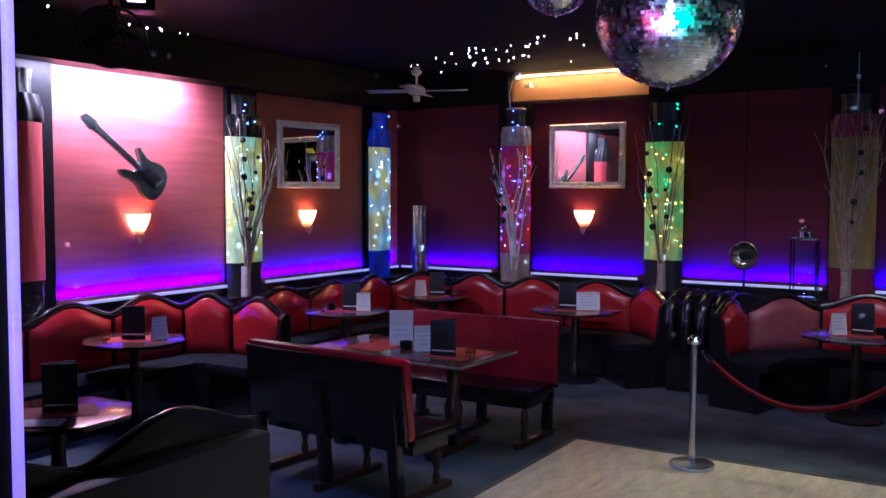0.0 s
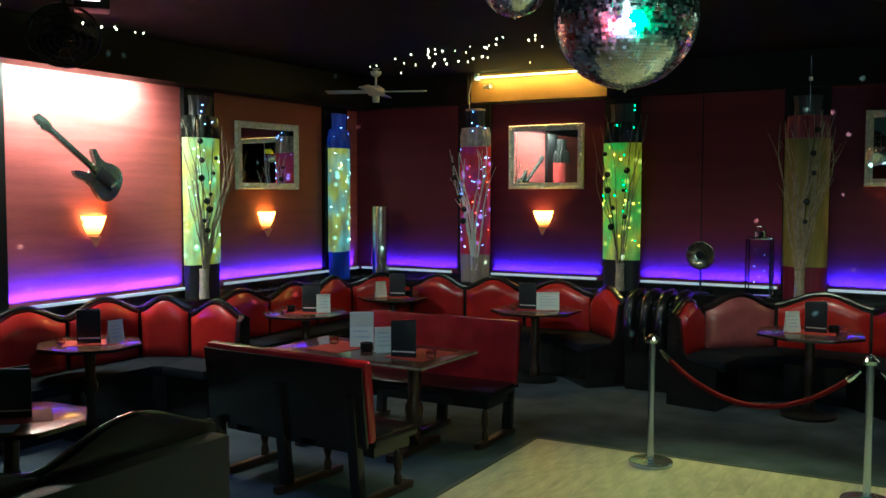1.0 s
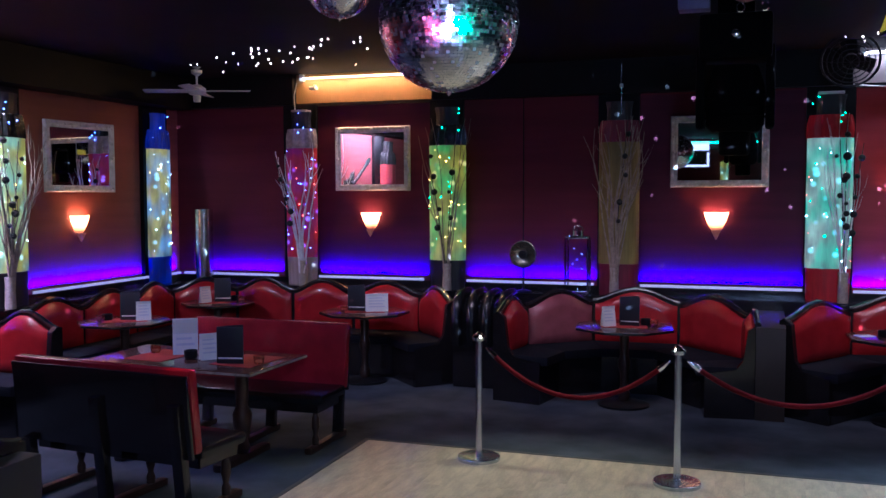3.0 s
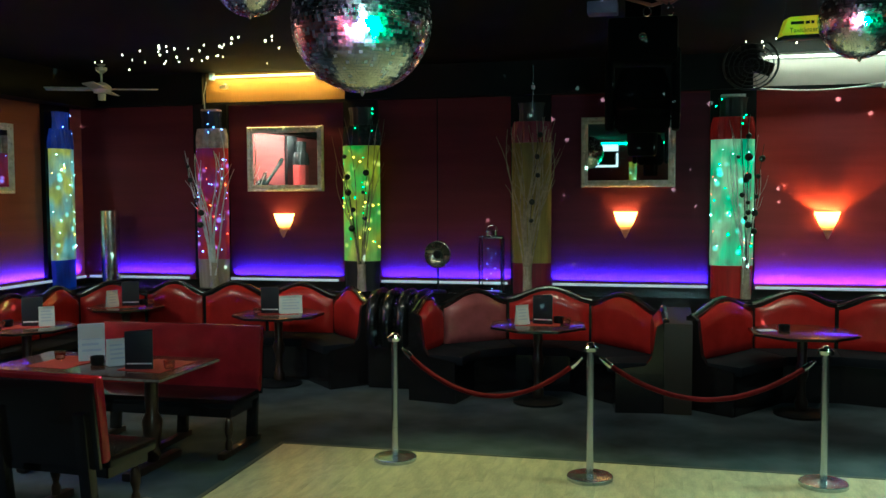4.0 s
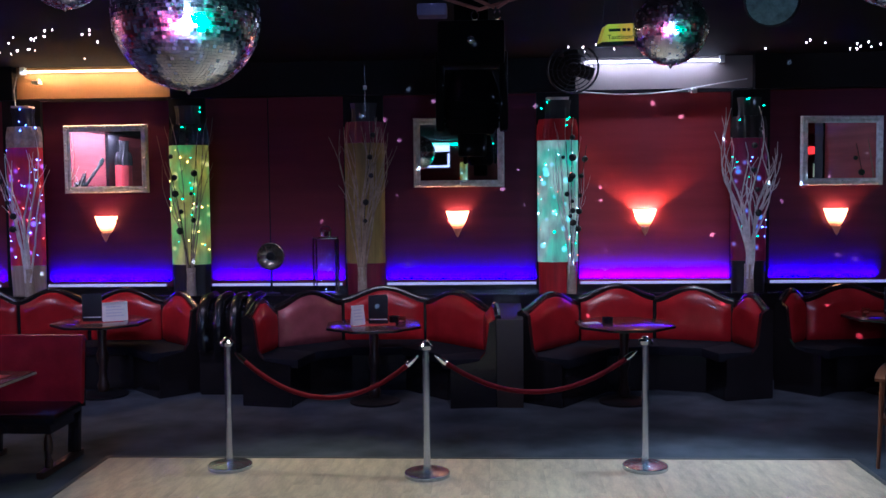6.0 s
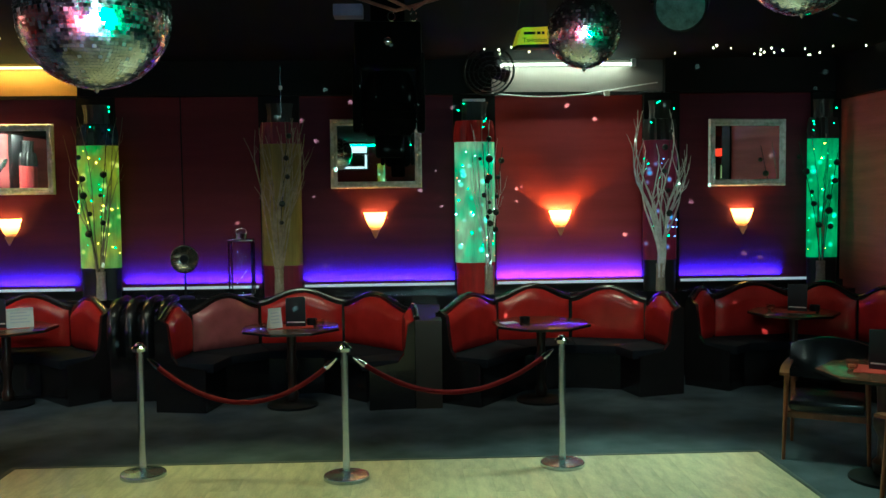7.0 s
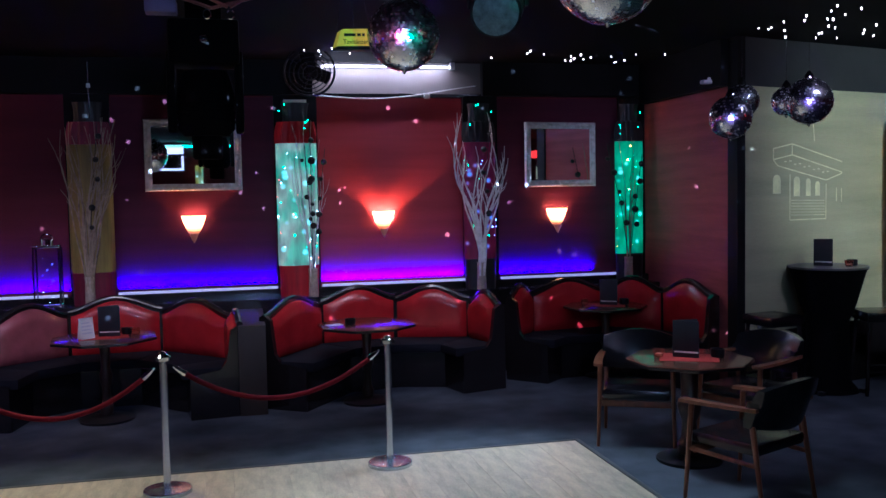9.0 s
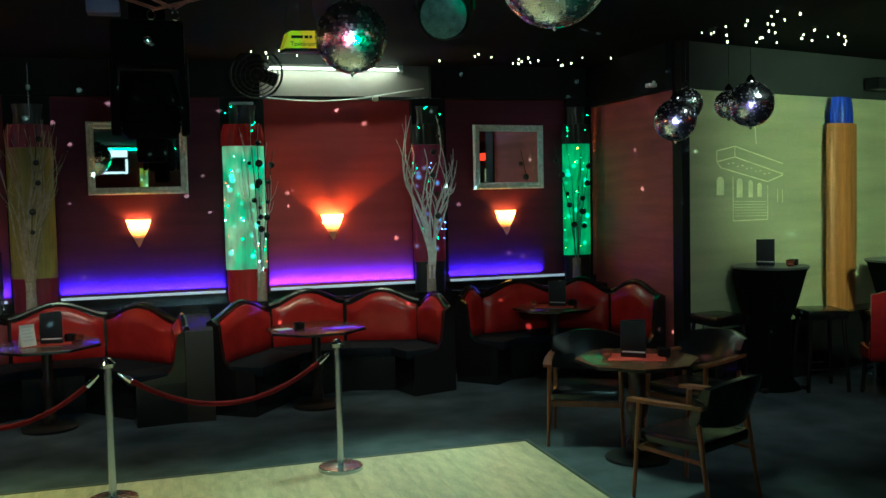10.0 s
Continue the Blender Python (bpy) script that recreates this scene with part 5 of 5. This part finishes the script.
# ---- armchairs, high tables, stools ----
def armchair(label, m):
    """A low wooden armchair, its seat facing +y."""
    t = thing("armchair", label, "chair", m, "teak armchairs")
    for sx in (-1, 1):
        part("front_leg", tube([(sx * 0.29, 0.27, 0.0), (sx * 0.275, 0.23, 0.63)], [0.013, 0.02], 8), TEAK, t)
        part("rear_leg", tube([(sx * 0.28, -0.3, 0.0), (sx * 0.265, -0.2, 0.62)], [0.013, 0.02], 8), TEAK, t)
        part("side_rail", tube([(sx * 0.278, 0.25, 0.34), (sx * 0.272, -0.24, 0.32)], 0.016, 8), TEAK, t)
        arm = bmesh.new()
        rows = []
        for k in range(9):
            u = k / 8
            y = 0.3 - 0.56 * u
            w = 0.035 * (1 - 0.35 * u)
            x = sx * (0.285 + 0.015 * math.sin(math.pi * u))
            z = 0.635 + 0.02 * u
            rows.append([arm.verts.new((x - w, y, z)), arm.verts.new((x + w, y, z)), arm.verts.new((x + w, y, z + 0.022)), arm.verts.new((x - w, y, z + 0.022))])
        for a, b in zip(rows, rows[1:]):
            for i in range(4):
                arm.faces.new((a[i], a[(i + 1) % 4], b[(i + 1) % 4], b[i]))
        arm.faces.new(rows[0])
        arm.faces.new(rows[-1])
        part("armrest", arm, TEAK, t, "flat teak armrest")
    part("front_rail", box(-0.27, 0.27, 0.2, 0.23, 0.31, 0.36, 0.006), TEAK, t)
    part("seat", box(-0.26, 0.26, -0.24, 0.26, 0.37, 0.45, 0.032), BLACK_LEATHER, t, "black leather seat")
    back = bmesh.new()
    grid = [[], []]
    for s, off in ((0, 0.0), (1, 0.05)):
        for j in range(7):
            v = j / 6
            row = []
            for i in range(13):
                u = i / 12 * 2 - 1
                y = -0.25 - off - 0.1 * v + 0.09 * u * u
                zz = 0.52 + 0.32 * v - 0.05 * u * u * (1 if v > 0.5 else -0.6)
                row.append(back.verts.new((0.29 * u, y + (0.02 if s == 0 else -0.02) * (1 - abs(2 * v - 1) ** 4) * (1 if s == 0 else 0.3), zz)))
            grid[s].append(row)
        for j in range(6):
            for i in range(12):
                back.faces.new((grid[s][j][i], grid[s][j][i + 1], grid[s][j + 1][i + 1], grid[s][j + 1][i]))
    for j in range(6):
        for i in (0, 12):
            back.faces.new((grid[0][j][i], grid[0][j + 1][i], grid[1][j + 1][i], grid[1][j][i]))
    for i in range(12):
        for j in (0, 6):
            back.faces.new((grid[0][j][i], grid[0][j][i + 1], grid[1][j][i + 1], grid[1][j][i]))
    part("backrest", back, BLACK_LEATHER, t, "curved black leather backrest")
    return t


armchair("teak armchair with black leather behind the octagonal table", turn(3.16, 6.74, 0, 152))
armchair("teak armchair with black leather facing the octagonal table", turn(3.2, 5.2, 0, 24))
armchair("teak armchair with black leather beside the octagonal table", turn(4.0, 6.5, 0, 112))


def high_table(x, y, top=1.2):
    t = thing("high_table", "round high table in a black stretch cover", "table", turn(x, y), "covered high tables")
    cover = lathe([(0.3, 0.0), (0.22, 0.1), (0.2, 0.5), (0.2, 0.7), (0.26, 0.85), (0.35, top - 0.02), (0.37, top)], 32)
    part("cover", cover, mat("black_stretch_cloth", (0.003, 0.003, 0.0035), 0.9, scale=4, var=0.4, bump=0.3, spec=0.1), t, "black stretch cover")
    part("tabletop", lathe([(0.372, top + 0.001), (0.378, top + 0.012), (0.37, top + 0.022), (0.0, top + 0.023)], 36), mat("grey_table_top", (0.08, 0.08, 0.085), 0.3, scale=5, var=0.25), t, "pale round top")
    for k in range(4):
        a = math.pi / 4 + k * math.pi / 2
        part("foot", box(-0.03, 0.03, -0.03, 0.03, 0, 0.04, 0.008, None, Matrix.Translation((0.33 * math.cos(a), 0.33 * math.sin(a), 0))), BLACK_PLASTIC, t)
    return t


def stool(x, y, deg):
    t = thing("bar_stool", "black padded bar stool beside a high table", "stool", turn(x, y, 0, deg), "black bar stools")
    part("seat", box(-0.2, 0.2, -0.2, 0.2, 0.7, 0.8, 0.03), BLACK_LEATHER, t)
    for sx in (-1, 1):
        for sy in (-1, 1):
            part("leg", tube([(sx * 0.2, sy * 0.2, 0), (sx * 0.16, sy * 0.16, 0.7)], 0.02, 8), BLACK_WOOD, t)
    for s in (-1, 1):
        part("stretcher", tube([(-0.19, s * 0.19, 0.22), (0.19, s * 0.19, 0.22)], 0.012, 6), BLACK_WOOD, t)
    return t


high_table(5.7, 7.86)
high_table(7.3, 7.83)
menu(5.64, 7.84, -36, 0.26, 0.18, 1.225)
ashtray(5.88, 7.74, 1.2235)
tealight(5.8, 7.68, 1.2235)
menu(7.25, 7.75, -42, 0.26, 0.18, 1.225)
stool(5.0, 7.7, 10)
stool(6.1, 7.62, -15)
stool(6.6, 7.2, 20)
red = thing("lounge_chair", "red leatherette lounge chair with a chrome edge", "chair", turn(6.5, 7.02, 0, -30))
rb = arch_panel(0.6, 0.4, 1.0, 1.06, 0.06, 0.05)
rb.transform(Matrix.Translation((-0.3, -0.28, 0)))
part("backrest", rb, DARK_RED, red)
part("seat", box(-0.3, 0.3, -0.22, 0.3, 0.36, 0.48, 0.04), DARK_RED, red)
for x in (-0.25, 0.25):
    for y in (-0.22, 0.25):
        part("leg", tube([(x, y, 0), (x, y, 0.37)], 0.015, 8), CHROME, red)

# ---- projected building on the pale wall, its light drawn as strips ----
# pale colour and faint emission take the place of the projected light
LINE = mat("painted_projection_line", (0.8, 0.78, 0.5), 0.6, emit=(0.9, 0.9, 0.5), watts=0.05)
art = thing("wall_projection", "projected picture of a canopied building front, drawn as pale glowing strips", "projection", oblique @ Matrix.Translation((0, -0.006, 0)))


def stroke(a, b, w=0.012):
    (u0, z0), (u1, z1) = a, b
    length = math.hypot(u1 - u0, z1 - z0)
    bm = box(0, length, -0.002, 0.0, -w / 2, w / 2)
    bm.transform(Matrix.Translation((u0, 0, z0)) @ Matrix.Rotation(-math.atan2(z1 - z0, u1 - u0), 4, "Y"))
    part("line", bm, LINE, art, smooth=False)


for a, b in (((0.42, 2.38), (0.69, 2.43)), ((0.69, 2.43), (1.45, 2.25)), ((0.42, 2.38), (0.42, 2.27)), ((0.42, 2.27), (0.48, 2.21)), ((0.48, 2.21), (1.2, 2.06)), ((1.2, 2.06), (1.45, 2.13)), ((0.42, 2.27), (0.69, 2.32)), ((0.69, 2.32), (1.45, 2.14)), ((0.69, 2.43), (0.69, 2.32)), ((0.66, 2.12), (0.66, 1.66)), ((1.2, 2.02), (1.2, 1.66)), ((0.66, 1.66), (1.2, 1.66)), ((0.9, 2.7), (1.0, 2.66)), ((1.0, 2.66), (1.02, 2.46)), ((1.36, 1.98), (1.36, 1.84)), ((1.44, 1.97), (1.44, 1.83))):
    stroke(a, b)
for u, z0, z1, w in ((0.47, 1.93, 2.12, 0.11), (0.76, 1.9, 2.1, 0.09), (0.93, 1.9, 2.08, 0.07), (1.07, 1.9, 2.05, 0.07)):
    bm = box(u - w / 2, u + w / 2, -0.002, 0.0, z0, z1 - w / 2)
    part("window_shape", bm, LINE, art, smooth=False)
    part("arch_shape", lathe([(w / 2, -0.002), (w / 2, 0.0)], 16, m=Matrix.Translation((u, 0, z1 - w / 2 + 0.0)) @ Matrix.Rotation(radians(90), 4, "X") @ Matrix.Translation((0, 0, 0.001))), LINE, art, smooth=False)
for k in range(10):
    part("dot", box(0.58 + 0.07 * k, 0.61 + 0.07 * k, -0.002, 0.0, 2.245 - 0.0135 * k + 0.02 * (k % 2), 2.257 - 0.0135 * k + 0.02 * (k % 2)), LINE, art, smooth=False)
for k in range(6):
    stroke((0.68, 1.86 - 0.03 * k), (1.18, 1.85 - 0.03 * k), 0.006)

rig = thing("stage_light", "small black stage lamp clamped on the grey frieze", "stage light", oblique @ Matrix.Translation((2.95, -0.012, 3.08)))
part("body", box(-0.16, 0.12, -0.24, -0.06, 0.0, 0.14, 0.02), BLACK_PLASTIC, rig)
part("clamp", box(-0.03, 0.03, -0.08, 0.0, 0.03, 0.1, 0.006), BLACK_PLASTIC, rig)
part("arm", tube([(0.1, -0.1, 0.08), (0.3, -0.08, 0.02), (0.45, -0.04, 0.1)], 0.012, 6), BLACK_PLASTIC, rig)

# ---- wall screen that the mirrors show ----
LIT_WHITE_PANEL = glow("lit_screen", (0.85, 0.8, 1.0), 1.6)
tv = thing("wall_screen", "wall screen in a white lit frame opposite the booths", "screen", turn(-1.49, -4.97, 2.7))
part("case", box(-0.47, 0.47, -0.025, 0.03, 0, 0.72, 0.01), BLACK_PLASTIC, tv)
for x0, x1, z0, z1 in ((-0.44, 0.44, 0.03, 0.08), (0.39, 0.44, 0.082, 0.4), (-0.44, 0.44, 0.46, 0.69)):
    part("panel", box(x0, x1, 0.031, 0.036, z0, z1), LIT_WHITE_PANEL, tv)
neon = thing("neon_line", "green neon line under the ceiling", "neon", turn(-0.4, -4.95, 3.36))
part("tube", tube([(-2.2, 0, 0), (2.6, 0, 0)], 0.022, 8), glow("green_neon", (0.1, 1.0, 0.5), 8.0), neon)
edge = thing("neon_line", "green neon line running down the wall", "neon", turn(0.42, -4.95, 2.2))
part("tube", tube([(0, 0, 0), (0, 0, 1.1)], 0.018, 8), glow("green_neon_upright", (0.2, 1.0, 0.5), 5.0), edge)
pillar = thing("light_column", "slim column of amber light beside the screen", "lamp", turn(-0.66, -4.9, 2.3))
part("tube", lathe([(0.1, 0.0), (0.1, 0.55), (0.0, 0.56)], 16), C_LIME, pillar)
part("base", lathe([(0.12, -0.06), (0.12, 0.0), (0.1, 0.002)], 16), BLACK_PLASTIC, pillar)
part("bracket", box(-0.03, 0.03, -0.1, -0.02, -0.05, 0.0), BLACK_PLASTIC, pillar)
band = thing("neon_band", "wide red lit band high on the far wall", "neon", turn(11.97, -1.9, 2.88))
part("housing", box(-0.02, 0.03, -1.8, 1.8, 0.0, 0.3, 0.01), BLACK_PLASTIC, band)
part("panel", box(-0.028, -0.021, -1.75, 1.75, 0.05, 0.25), glow("red_band", (1.0, 0.03, 0.02), 1.6), band)
pale = thing("wall_screen", "pale yellow lit board on the far wall", "screen", turn(11.97, -2.0, 2.28))
part("case", box(-0.02, 0.03, -0.5, 0.5, 0.0, 0.45, 0.01), BLACK_PLASTIC, pale)
part("panel", box(-0.026, -0.021, -0.46, 0.3, 0.05, 0.4), glow("pale_board", (0.9, 0.85, 0.4), 0.35), pale)
# ceiling lights out of view, added to put glints on the mirror balls
rnd = random.Random(77)
for k in range(46):
    x, y, r = rnd.uniform(-6, 6), rnd.uniform(-4.6, 2.2), rnd.choice((0.012, 0.02, 0.028))
    tagged(part("fairy_light", lathe([(r, 0.006), (r, -0.002), (0, -r * 0.6)], 8, m=Matrix.Translation((x, y, ZC - 0.006))), FAIRY), "tiny warm white light set in the black ceiling", "light", "ceiling star lights")

# ---- dance floor boards ----
rnd = random.Random(5)
plank_me = {}
x = -2.9
while x < 2.63:
    w = min(0.193, 2.64 - x)
    y = -2.0 - rnd.uniform(0, 1.2)
    while y < 6.78:
        y1 = min(y + 1.28, 6.78)
        y0 = max(y, 3.4)
        if y1 > 3.45:
            key = (round(w, 3), round(y1 - y0, 3))
            if key not in plank_me:
                bm = box(0, w - 0.0006, 0, y1 - y0 - 0.0006, 0.0122, 0.02, 0.0004)
                me = bpy.data.meshes.new("plank")
                bm.to_mesh(me)
                bm.free()
                me.materials.append(PLANK)
                plank_me[key] = me
            ob = new("plank", plank_me[key])
            ob.parent = dance
            ob.location = (x, y0, rnd.uniform(0, 0.0006))
        y += 1.28
    x += 0.193
near = part("near_planks", box(-2.9, 2.64, -2.0, 3.398, 0.0122, 0.02), PLANK, dance, smooth=False)
